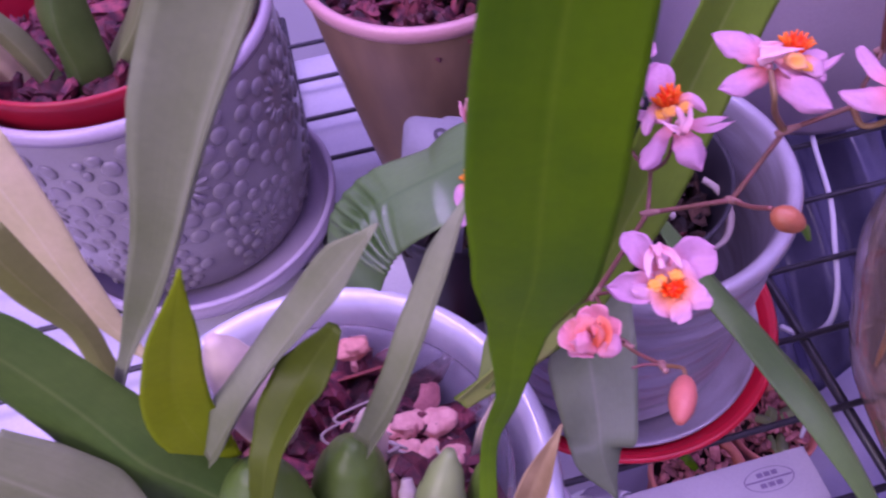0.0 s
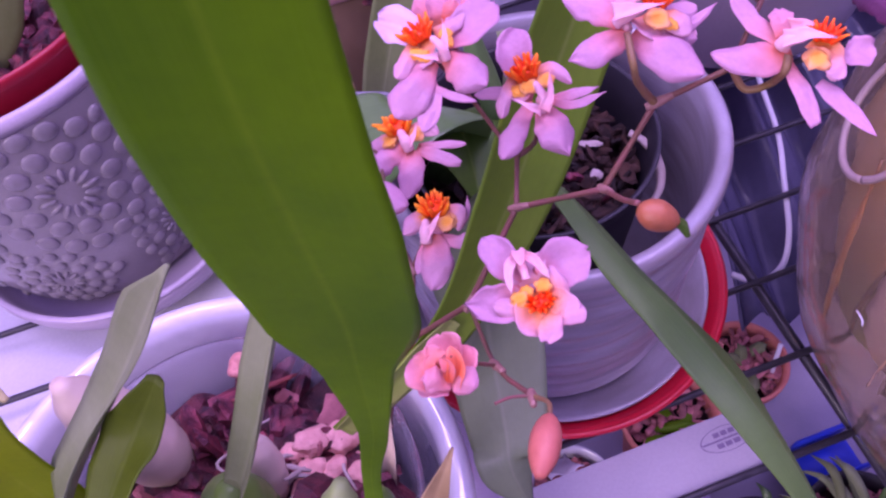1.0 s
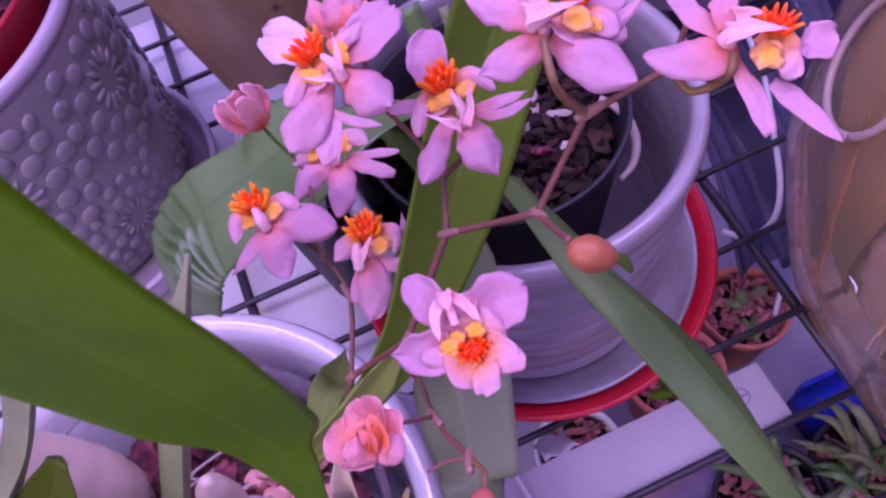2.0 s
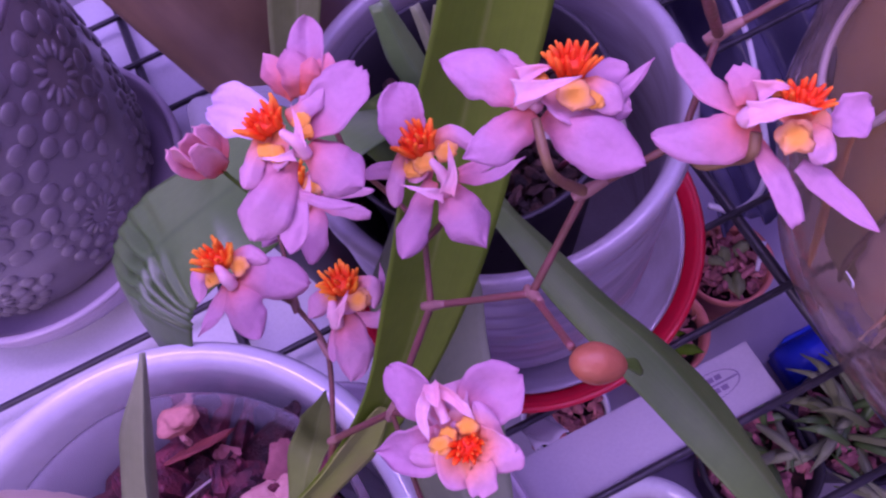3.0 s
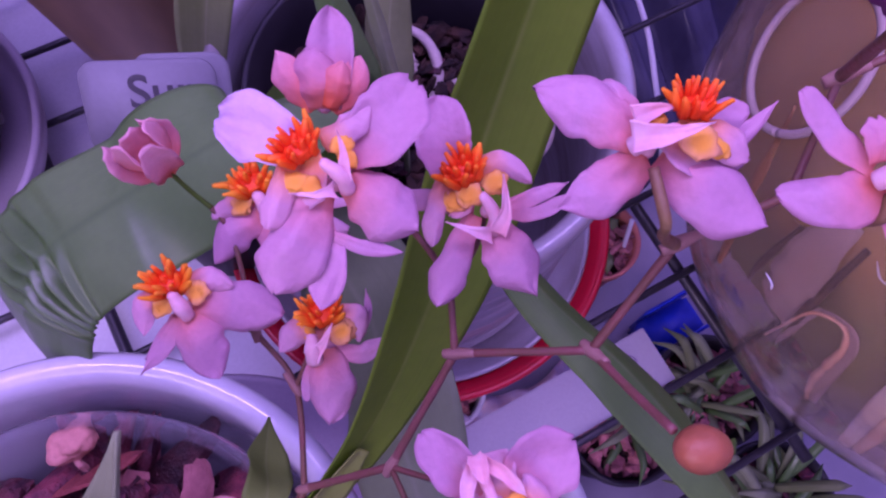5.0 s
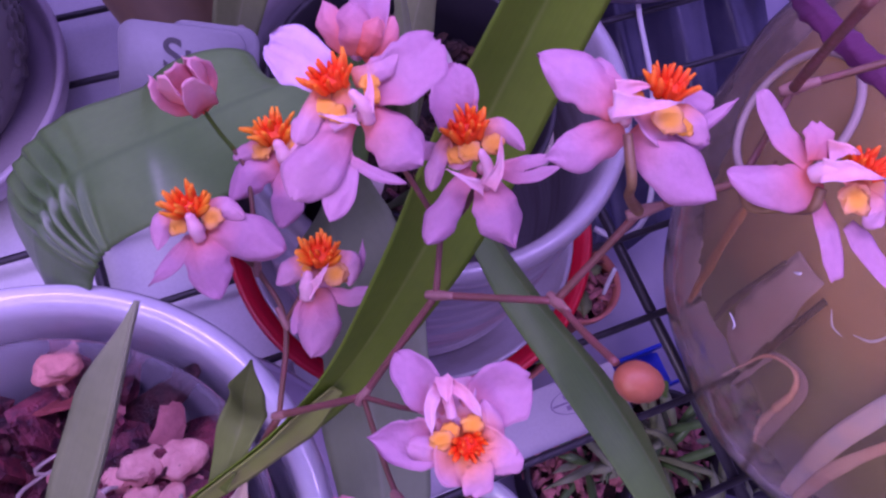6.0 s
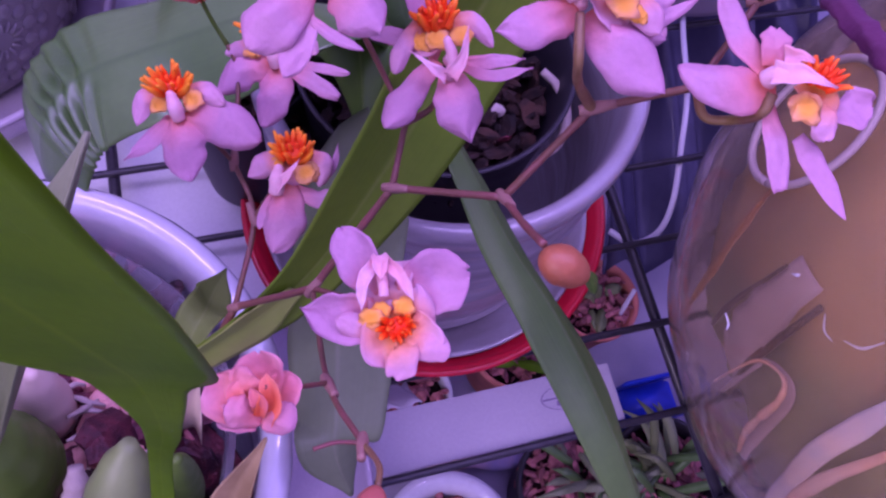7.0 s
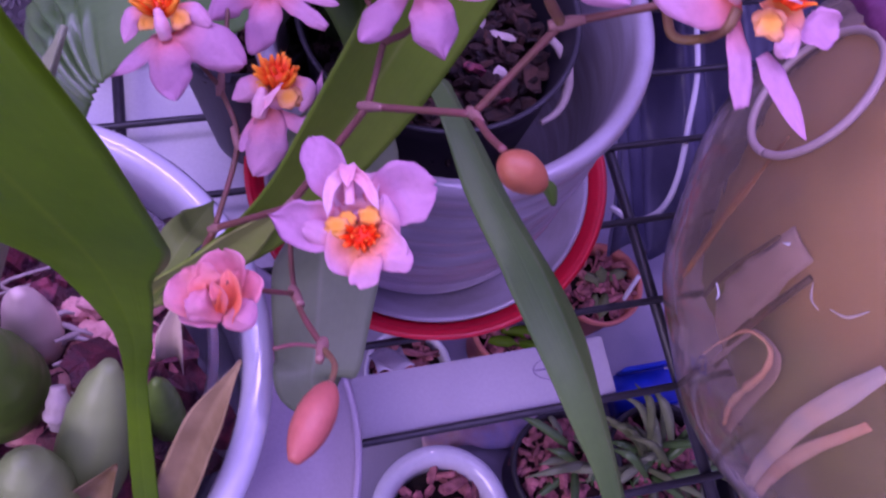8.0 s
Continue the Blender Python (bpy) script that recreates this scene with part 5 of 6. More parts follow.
petal(head, ((-0.6, -0.4, 0), (-2.5, 1.8, 0.6), (-4, 4, 0.5)), (1.6, 2.7, 2.7, 1.1), cup=-0.3, point=0.9, material=PETAL_WARM)
petal(head, ((0.5, -0.4, 0), (2.1, 1.8, 0.4), (2.7, 4, 0.3)), (1.8, 2.9, 2.6, 1.2), cup=-0.4, material=PETAL_WARM)
petal(head, ((0.4, -0.4, 0.5), (1, 1.6, 1.5), (1.5, 3.2, 1.4)), (1.6, 2.5, 2.3, 1.1), cup=-0.5, material=PETAL_WARM)


def cupped(place, axis, length, width, seed, spread=0.25, count=6, tipw=0.12, name="flower", label="half-open pink bud"):
    """A closed or half-open bloom: overlapping cupped petals round an axis."""
    rng = random.Random(seed)
    ax = Vector(axis).normalized()
    s = ax.orthogonal().normalized()
    t = ax.cross(s)
    core = tube([Vector((0, 0, 0)), ax * length * 0.25, ax * length * 0.55], [width * 0.10, width * 0.14, width * 0.06], 8, 10)
    head = part(name, core, PETAL_WARM, orchid, label)
    head.location = Vector(place) - Vector(orchid.location)
    for k in range(count):
        a = 2 * math.pi * k / count + rng.uniform(-0.2, 0.2)
        o = s * math.cos(a) + t * math.sin(a)
        ln = length * rng.uniform(0.82, 1.08)
        sp = spread * rng.uniform(0.6, 1.3)
        k2 = 0.62 if k % 2 else 1.0
        pts = [o * 0.0003, o * width * 0.40 * k2 + ax * ln * 0.35, o * width * (0.42 + 0.3 * sp) * k2 + ax * ln * 0.7, o * width * (0.25 + 0.9 * sp) * k2 + ax * ln]
        bm = blade(pts, [width * 0.25, width * 0.62, width * 0.66, tipw * width], ax.cross(o), 0.0, 0.0003, 14, 8, curl=-0.35, ripple=0.03)
        part("petal", bm, BUD_PETAL, head)
    return head


cupped((0.0280, 0.1028, 0.1565), (-0.22, 0.22, 0.95), 0.0074, 0.0060, 22, 0.30, 6, 0.30, label="opening pink bud on a green stalk")


def bud(place, axis, length, r, material=BUD):
    p, a = Vector(place), Vector(axis).normalized() * length
    radii = [r * max(0.10, math.sin(math.pi * (0.04 + 0.92 * (i / 24) ** 0.9)) ** 0.62) for i in range(25)]
    on(orchid, "bud", tube([p - a * 0.5, p - a * 0.17, p + a * 0.17, p + a * 0.5], radii, 24, 20, 0.04), material, "closed orange-pink bud")


bud((0.0549, 0.0508, 0.1797), (0.78, -0.38, -0.45), 0.0050, 0.00184)
on(orchid, "bract", blade([(0.0568, 0.0500, 0.1788), (0.0577, 0.0496, 0.1776), (0.0583, 0.0490, 0.1760)], [0.0009, 0.0013, 0.0007], (0.2, 0.3, 0.9), 0.6, 0.0003, 8, 6), LEAF_DARK, "small green bract on the bud")
bud((0.0346, 0.0347, 0.1693), (-0.53, -0.83, 0.20), 0.0076, 0.0018, BUD_PINK)

# ---- plant in the ribbed pot ----
second = thing("orchid_plant", "second orchid with long arching leaves in the ribbed pot", "orchid", (0.0680, 0.1280, 0.06))
on(second, "leaf", blade([(0.0632, 0.1187, 0.0715), (0.0635, 0.1068, 0.1039), (0.0629, 0.0932, 0.1279), (0.0680, 0.0731, 0.1266), (0.0735, 0.0582, 0.1237), (0.0767, 0.0397, 0.1225), (0.0798, 0.0225, 0.1153), (0.0804, 0.0089, 0.1068)], [0.0060, 0.0065, 0.0056, 0.0092, 0.0138, 0.0098, 0.0066, 0.0039], (0.6098, 0.3555, -0.4423), 0.35, 0.0007, 60, 16, side_end=(0.6692, 0.3278, -0.3917), ripple=0.05), LEAF_SLATE, "long narrow green leaf arching forward")
on(second, "leaf", blade([(0.0560, 0.1300, 0.0700), (0.0490, 0.1150, 0.1000), (0.0442, 0.1010, 0.1090), (0.0440, 0.0860, 0.1130), (0.0400, 0.0707, 0.1180), (0.0364, 0.0539, 0.1163), (0.0349, 0.0484, 0.1143), (0.0365, 0.0422, 0.1067)], [0.0060, 0.0140, 0.0225, 0.0235, 0.0200, 0.0150, 0.0110, 0.0010], (0.7952, 0.5148, 0.2591), 0.2, 0.0007, 48, 14, ripple=0.01), LEAF_ASH, "broad drooping grey-green leaf")
on(second, "leaf", blade([(0.0733, 0.1318, 0.0700), (0.0690, 0.1330, 0.1000), (0.0665, 0.1343, 0.1087), (0.0646, 0.1379, 0.1171), (0.0636, 0.1439, 0.1276)], [0.0025, 0.0050, 0.0069, 0.0073, 0.0042], (-0.9478, -0.2330, -0.2176), 0.5, 0.0007, 24, 10), LEAF_MID, "mid-green leaf with a folded midrib")
on(second, "leaf", blade([(0.0722, 0.1255, 0.0700), (0.0712, 0.1270, 0.1016), (0.0698, 0.1298, 0.1130), (0.0692, 0.1323, 0.1212), (0.0685, 0.1362, 0.1310)], [0.0014, 0.0017, 0.0029, 0.0030, 0.0020], (-0.9907, 0.0515, -0.1263), 0.4, 0.0007, 24, 10), LEAF_PALE, "narrow silvery leaf")
on(second, "leaf", blade([(0.0712, 0.1290, 0.0700), (0.0716, 0.1300, 0.0960), (0.0720, 0.1333, 0.1038), (0.0743, 0.1387, 0.1113), (0.0774, 0.1430, 0.1186)], [0.0040, 0.0060, 0.0096, 0.0093, 0.0067], (-0.9362, 0.3510, -0.0156), 0.4, 0.0007, 24, 10), LEAF_GREY, "pale grey-green old leaf")
# ---- embossed grey pot in a lilac saucer ----
GX, GY = -0.0700, 0.2430
gpot = thing("flower_pot", "grey glazed pot embossed with flower medallions", "flower pot", (GX, GY, 0))
prof = [(0.0001, 0.006), (0.046, 0.006), (0.0500, 0.010), (0.0545, 0.026), (0.0568, 0.048), (0.0575, 0.075), (0.0574, 0.100), (0.0573, 0.1045), (0.0563, 0.1062), (0.0547, 0.1058), (0.0539, 0.103), (0.0534, 0.080), (0.050, 0.03), (0.044, 0.010), (0.0001, 0.0095)]
body = part("pot_wall", lathe(prof, 96), GREY_GLAZE, gpot)
part("rim", lathe([(0.0539, 0.1035), (0.0545, 0.1064), (0.0559, 0.1074), (0.0573, 0.1066), (0.0579, 0.1045), (0.0576, 0.1020), (0.0569, 0.1025)], 96), LILAC, gpot, "pale lilac rim of the pot")


def wall_r(z):
    for (r0, z0), (r1, z1) in zip(prof[2:7], prof[3:8]):
        if z0 <= z <= z1:
            return r0 + (r1 - r0) * (z - z0) / max(z1 - z0, 1e-6)
    return 0.0574


def pebble(parent, a, z, w, h, turn):
    """One raised oval of a medallion, laid on the wall at the angle a."""
    bm = bmesh.new()
    bmesh.ops.create_uvsphere(bm, u_segments=10, v_segments=6, radius=1)
    bmesh.ops.scale(bm, vec=(w, h, 0.0010), verts=bm.verts)
    r = wall_r(z)
    m = Matrix.Rotation(a, 4, "Z") @ Matrix.Translation((r, 0, z)) @ Matrix.Rotation(radians(90), 4, "Y") @ Matrix.Rotation(turn + radians(90), 4, "Z")
    part("raised_petal", moved(bm, m), EMBOSS, parent)


laid = []


def lay(a, z, w, h, turn):
    """Lays a pebble unless another one is already there."""
    if not 0.012 < z < 0.099 or any(math.hypot((a - p) * 0.056, z - q) < (max(w, h) + s) * 0.74 for p, q, s in laid):
        return
    laid.append((a, z, max(w, h) if w > 0.6 * h and h > 0.6 * w else 0.0014))
    pebble(gpot, a, z, w, h, turn)


for ring_a, ring_z, grow in ((-1.335, 0.072, 1.05), (-0.48, 0.078, 1.0), (-2.21, 0.070, 1.0), (0.40, 0.070, 1.0), (-0.92, 0.034, 0.75), (-1.76, 0.030, 0.75), (-0.05, 0.032, 0.75)):
    for count, rad, w, h in ((14, 0.0066, 0.0029, 0.0011), (11, 0.0135, 0.0037, 0.0035), (17, 0.0207, 0.0033, 0.0035)):
        for k in range(count):
            t = 2 * math.pi * (k + 0.5 * (rad > 0.015)) / count
            z = ring_z + 0.001 + 1.18 * rad * grow * math.sin(t)
            if h < 0.0012:
                laid.append((ring_a + rad * grow * math.cos(t) / 0.056, z, 0.001))
                pebble(gpot, ring_a + rad * grow * math.cos(t) / wall_r(z), z, w * grow, h * grow, t)
            else:
                lay(ring_a + rad * grow * math.cos(t) / 0.056, z, w * grow, h * grow, t)
fill_rng = random.Random(44)
for k in range(130):
    s = fill_rng.uniform(0.0022, 0.0034)
    lay(fill_rng.uniform(-2.7, 0.9), fill_rng.uniform(0.013, 0.098), s, s * fill_rng.uniform(0.75, 1.0), fill_rng.uniform(0, 3))
part("inner_pot", lathe([(0.043, 0.05), (0.0508, 0.108), (0.0518, 0.1110), (0.0525, 0.1140), (0.0517, 0.1152), (0.0505, 0.1142), (0.0494, 0.109), (0.041, 0.05)], 80), RED_DARK, gpot, "dark red plastic inner pot")
bark_bed(gpot, (0, 0, 0.093), 0.0460, 360, 0.008, BARK, 31, 0.002, label="reddish bark mix with pale bits")
gs = thing("pot_saucer", "lilac glazed saucer under the embossed pot", "saucer", (-0.0662, 0.2375, 0))
part("dish", lathe([(0.0001, 0.0003), (0.046, 0.0003), (0.0520, 0.0015), (0.0575, 0.0060), (0.0592, 0.0120), (0.0588, 0.0150), (0.0576, 0.0160), (0.0562, 0.0150), (0.0550, 0.0110), (0.0510, 0.0055), (0.0001, 0.0050)], 96), LILAC, gs)
part("rim", lathe([(0.0566, 0.0150), (0.0577, 0.0146), (0.0592, 0.0149), (0.0594, 0.0158), (0.0584, 0.0167), (0.0570, 0.0164)], 96), LILAC, gs)
gplant = thing("orchid_plant", "stout plant with thick grey-green leaves in the embossed pot", "orchid", (GX, GY, 0.10))
on(gplant, "leaf", blade([(-0.0838, 0.2219, 0.0877), (-0.0791, 0.2208, 0.1024), (-0.0784, 0.2213, 0.1178), (-0.0738, 0.2218, 0.1348)], [0.0117, 0.0187, 0.0199, 0.0151], (-0.8943, 0.4051, 0.1903), 0.6, 0.0016, 24, 10), LEAF_SLATE, "thick folded dark grey-green leaf")
on(gplant, "leaf", blade([(-0.0762, 0.2199, 0.0872), (-0.0682, 0.2237, 0.0996), (-0.0564, 0.2232, 0.1130), (-0.0460, 0.2225, 0.1299)], [0.0098, 0.0126, 0.0143, 0.0121], (-0.6309, 0.6605, 0.4070), 0.6, 0.0016, 24, 10), LEAF_GREY, "thick folded grey-green leaf")
on(gplant, "leaf", blade([(-0.0894, 0.2233, 0.0881), (-0.0912, 0.2263, 0.0988), (-0.0948, 0.2284, 0.1123), (-0.1004, 0.2302, 0.1254)], [0.0059, 0.0084, 0.0091, 0.0070], (-0.9521, -0.1832, -0.2448), 0.5, 0.0016, 24, 10), LEAF_GREY, "thick folded grey-green leaf")
on(gplant, "leaf", blade([(-0.1008, 0.2262, 0.0889), (-0.1030, 0.2301, 0.0964), (-0.1048, 0.2305, 0.1040), (-0.1076, 0.2301, 0.1121)], [0.0098, 0.0116, 0.0113, 0.0091], (-0.9501, -0.1887, -0.2486), 0.5, 0.0016, 24, 10), LEAF_DRY, "withered tan leaf base")

# ---- tapering brown pot ----
bpot = thing("flower_pot", "tapering brown pot with a pale rim", "flower pot", (0.0400, 0.2330, 0))
part("pot_wall", lathe([(0.0001, 0.0012), (0.021, 0.0012), (0.0235, 0.004), (0.0300, 0.040), (0.0370, 0.080), (0.0412, 0.1085), (0.0404, 0.1095), (0.0382, 0.106), (0.030, 0.05), (0.020, 0.006), (0.0001, 0.005)], 80), BROWN_GLAZE, bpot)
part("rim", lathe([(0.0404, 0.1070), (0.0420, 0.1078), (0.0428, 0.1100), (0.0426, 0.1122), (0.0414, 0.1133), (0.0398, 0.1128), (0.0388, 0.1095), (0.0392, 0.1065)], 80), PINK_GLAZE, bpot, "pale pink glazed rim")
part("inner_pot", lathe([(0.030, 0.06), (0.0370, 0.1070), (0.0378, 0.1075), (0.0374, 0.1085), (0.0362, 0.1080), (0.029, 0.06)], 64), BLACK, bpot)
bark_bed(bpot, (0, 0, 0.100), 0.0350, 260, 0.0075, BARK, 41, 0.004, label="reddish bark mix")
bpl = thing("orchid_plant", "orchid with plain green leaves in the brown pot", "orchid", (0.040, 0.233, 0.098))
on(bpl, "leaf", blade([(0.050, 0.220, 0.098), (0.056, 0.206, 0.125), (0.066, 0.192, 0.145), (0.078, 0.180, 0.155)], [0.008, 0.016, 0.018, 0.004], (0.9, 0.3, 0.2), 0.4, 0.0008), LEAF_DARK, "drooping green leaf")
on(bpl, "leaf", blade([(0.052, 0.226, 0.098), (0.072, 0.214, 0.128), (0.092, 0.206, 0.150)], [0.008, 0.014, 0.004], (0.5, 0.8, 0.1), 0.4, 0.0008), LEAF_GREY, "grey-green leaf")


# ---- small black pot with the creased leaf and its name tag ----
kp = thing("flower_pot", "small black plastic pot of dark bark", "flower pot", (0.0300, 0.1620, 0))
part("pot_wall", lathe([(0.0001, 0.0008), (0.014, 0.0008), (0.016, 0.003), (0.0205, 0.058), (0.0214, 0.060), (0.0214, 0.064), (0.0204, 0.0645), (0.0196, 0.060), (0.014, 0.006), (0.0001, 0.005)], 56), BLACK, kp)
bark_bed(kp, (0, 0, 0.058), 0.0185, 120, 0.0058, BARK_DARK, 51, 0.003, label="dark bark mix")
kpl = thing("orchid_plant", "orchid with a broad creased grey-green leaf", "orchid", (0.030, 0.162, 0.056))
on(kpl, "leaf", blade([(0.0480, 0.1520, 0.060), (0.0560, 0.1340, 0.105), (0.0430, 0.1160, 0.1370), (0.0180, 0.1183, 0.1275), (0.0040, 0.1192, 0.1205), (-0.0035, 0.1172, 0.1135), (-0.0070, 0.1140, 0.1045), (-0.0080, 0.1100, 0.0960)], [0.006, 0.014, 0.024, 0.0262, 0.0262, 0.0255, 0.0225, 0.009], (0.62, -0.45, 0.35), 0.20, 0.0008, 190, 28, side_end=(0.40, -0.80, 0.15), ripple=0.006, pleat=0.0015), LEAF_MID, "broad grey-green leaf bent over with pleated creases")
on(kpl, "leaf", blade([(0.0400, 0.1560, 0.060), (0.0520, 0.1500, 0.090), (0.0560, 0.1350, 0.105), (0.0540, 0.1150, 0.100)], [0.006, 0.016, 0.020, 0.004], (0.85, 0.3, 0.2), 0.3, 0.0008), LEAF_DARK, "dark green leaf")
on(kpl, "leaf", blade([(0.0330, 0.1600, 0.060), (0.0460, 0.1680, 0.100), (0.0620, 0.1720, 0.140), (0.074, 0.176, 0.175)], [0.006, 0.012, 0.014, 0.004], (0.8, -0.5, 0.2), 0.5, 0.0008), LEAF_GREY, "upright grey-green leaf")
tag = thing("plant_tag", "white plastic plant tag with dark lettering", "plant tag", (0.0300, 0.1600, 0.06))
tx = Vector((0.915, -0.400, -0.030)).normalized()
ty = Vector((0.25, 0.62, 0.745))
ty = (ty - tx * ty.dot(tx)).normalized()
tn = tx.cross(ty)
TM = Matrix((tx, ty, tn)).transposed().to_4x4()
TM.translation = Vector((0.0272, 0.1460, 0.1058))


def rounded_plate(w, h, r, t):
    bm = bmesh.new()
    pts = []
    for cx, cy, a0 in ((w / 2 - r, h / 2 - r, 0), (-w / 2 + r, h / 2 - r, 90), (-w / 2 + r, -h / 2 + r, 180), (w / 2 - r, -h / 2 + r, 270)):
        pts += [(cx + r * math.cos(radians(a0 + k * 15)), cy + r * math.sin(radians(a0 + k * 15))) for k in range(7)]
    up = [bm.verts.new((x, y, t / 2)) for x, y in pts]
    dn = [bm.verts.new((x, y, -t / 2)) for x, y in pts]
    bm.faces.new(up)
    bm.faces.new(list(reversed(dn)))
    for k in range(len(pts)):
        j = (k + 1) % len(pts)
        bm.faces.new((dn[k], dn[j], up[j], up[k]))
    return bm


on(tag, "tag_plate", moved(rounded_plate(0.0250, 0.0185, 0.0034, 0.0006), TM), TAG_WHITE)
on(tag, "second_tag", moved(rounded_plate(0.0180, 0.0185, 0.0034, 0.0006), TM @ Matrix.Translation((0.0060, 0.0008, -0.0012))), TAG_WHITE)
on(tag, "stake", moved(box((0.0060, 0.0200, 0.0006), 0.0002), TM @ Matrix.Translation((0.004, -0.0190, -0.0020))), TAG_WHITE)
curve = bpy.data.curves.new("lettering", "FONT")
curve.body, curve.size, curve.extrude = "Sur", 0.0092, 0.00004
curve.offset = 0.00012
letters = new("lettering_source", curve)
bpy.context.view_layer.update()
me = bpy.data.meshes.new_from_object(letters.evaluated_get(bpy.context.evaluated_depsgraph_get()))
bpy.data.objects.remove(letters)
lb = bmesh.new()
lb.from_mesh(me)
bmesh.ops.transform(lb, matrix=TM @ Matrix.Translation((-0.0040, 0.0002, 0.0004)), verts=lb.verts)
on(tag, "lettering", lb, INK, "dark printed letters")

# ---- large lilac pot behind ----
big = thing("flower_pot", "large plain lilac ceramic pot", "flower pot", (0.222, 0.262, 0))
part("pot_wall", lathe([(0.0001, 0.001), (0.056, 0.001), (0.062, 0.003), (0.065, 0.009), (0.0690, 0.06), (0.0735, 0.12), (0.0742, 0.126), (0.0728, 0.128), (0.0700, 0.126), (0.066, 0.06), (0.058, 0.010), (0.0001, 0.009)], 96), LILAC, big)
bark_bed(big, (0, 0, 0.112), 0.068, 260, 0.010, BARK, 61, 0.004)

# ---- round amber glass bowl ----
bowl = thing("glass_bowl", "large round amber glass bowl with swirled reflections", "glass bowl", (0.2250, 0.0480, 0))
bp = []
CZ, BR = 0.070, 0.0955
for i in range(40):
    a = -math.pi / 2 + 0.80 + (math.pi - 0.80 - 0.62) * i / 39
    bp.append((BR * math.cos(a), CZ + BR * math.sin(a)))
outer = [(r, max(z, 0.0015)) for r, z in bp]
ins = [((BR - 0.0032) * math.cos(a), CZ + (BR - 0.0032) * math.sin(a)) for a in (-math.pi / 2 + 0.83 + (math.pi - 0.83 - 0.62) * i / 39 for i in range(40))]
inner = [(r, max(z, 0.0055)) for r, z in reversed(ins)]
wob = lambda a, z: 0.0012 * math.sin(a * 4 + z * 70) + 0.0006 * math.sin(a * 9 - z * 120)
part("bowl_wall", lathe([(0.0001, 0.0015)] + outer + inner + [(0.0001, 0.0055)], 96, wob), AMBER, bowl)
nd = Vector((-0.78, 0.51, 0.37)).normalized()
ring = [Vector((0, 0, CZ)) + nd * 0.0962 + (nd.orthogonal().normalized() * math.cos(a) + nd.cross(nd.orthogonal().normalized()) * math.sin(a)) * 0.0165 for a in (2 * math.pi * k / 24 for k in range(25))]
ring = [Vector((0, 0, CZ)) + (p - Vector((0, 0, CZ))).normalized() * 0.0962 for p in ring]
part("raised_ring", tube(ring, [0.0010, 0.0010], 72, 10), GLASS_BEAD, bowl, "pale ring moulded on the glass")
fill = thing("potted_plant", "tan clay ball inside the glass bowl with a purple leaf", "plant", (0.2250, 0.0480, 0.006))
ball = [(0.0001, 0.0), (0.056, 0.002), (0.0765, 0.03), (0.0840, 0.06), (0.0832, 0.080), (0.0785, 0.097), (0.0705, 0.112), (0.055, 0.126), (0.0001, 0.131)]
lumpy = lambda a, z: 0.0028 * math.sin(a * 5 + z * 60) + 0.0016 * math.sin(a * 11 - z * 140)
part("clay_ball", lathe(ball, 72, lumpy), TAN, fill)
MID = Vector((0, 0, 0.064))
# reflections and refracted colours of the glass, modelled as coloured strips
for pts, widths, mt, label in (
        ([(-0.0845, 0.0090, 0.0500), (-0.0875, 0.0121, 0.0700), (-0.0828, 0.0169, 0.0903)], [0.0110, 0.0130, 0.0090], LILAC_REFLECTION, "lilac patch coloured as a reflection in the glass"),
        ([(-0.0868, 0.0000, 0.0480), (-0.0884, 0.0044, 0.0666), (-0.0840, 0.0090, 0.0907)], [0.0018, 0.0026, 0.0016], DARK_STREAK, "dark olive band under the glass"),
        ([(-0.0850, 0.0180, 0.0500), (-0.0865, 0.0192, 0.0635), (-0.0836, 0.0205, 0.0852)], [0.0016, 0.0022, 0.0010], DARK_STREAK, "dark olive band under the glass"),
        ([(-0.0862, 0.0255, 0.0450), (-0.0845, 0.0295, 0.0560), (-0.0805, 0.0360, 0.0720), (-0.0740, 0.0430, 0.0880)], [0.0020, 0.0040, 0.0036, 0.0010], ORANGE_STREAK, "orange-brown streak under the glass"),
        ([(-0.0850, -0.0150, 0.0420), (-0.0871, -0.0114, 0.0536), (-0.0879, -0.0068, 0.0716), (-0.0878, -0.0022, 0.0752), (-0.0882, 0.0031, 0.0704), (-0.0882, 0.0018, 0.0568), (-0.0868, 0.0010, 0.0460)], [0.0030, 0.0044, 0.0040, 0.0030, 0.0024, 0.0016, 0.0008], LILAC_REFLECTION, "pale loop coloured as a reflection in the glass"),
        ([(-0.0785, -0.0307, 0.0277), (-0.0875, -0.0199, 0.0706), (-0.0861, -0.0160, 0.0880), (-0.0828, -0.0133, 0.0993)], [0.0035, 0.0050, 0.0050, 0.0030], BLUE_REFLECTION, "pale blue strip coloured as a glint in the glass"),
        ([(-0.0777, -0.0337, 0.0287), (-0.0853, -0.0256, 0.0635), (-0.0834, -0.0222, 0.0900)], [0.0024, 0.0034, 0.0020], PEACH_REFLECTION, "peach strip coloured as a glint in the glass")):
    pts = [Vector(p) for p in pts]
    part("ribbon", blade(pts, widths, (pts[1] - MID).cross(pts[-1] - pts[0] if label != "pale loop coloured as a reflection in the glass" else Vector((0, 1, 0.4))), 0.1, 0.0006, 40, 6, ripple=0.05), mt, fill, label)
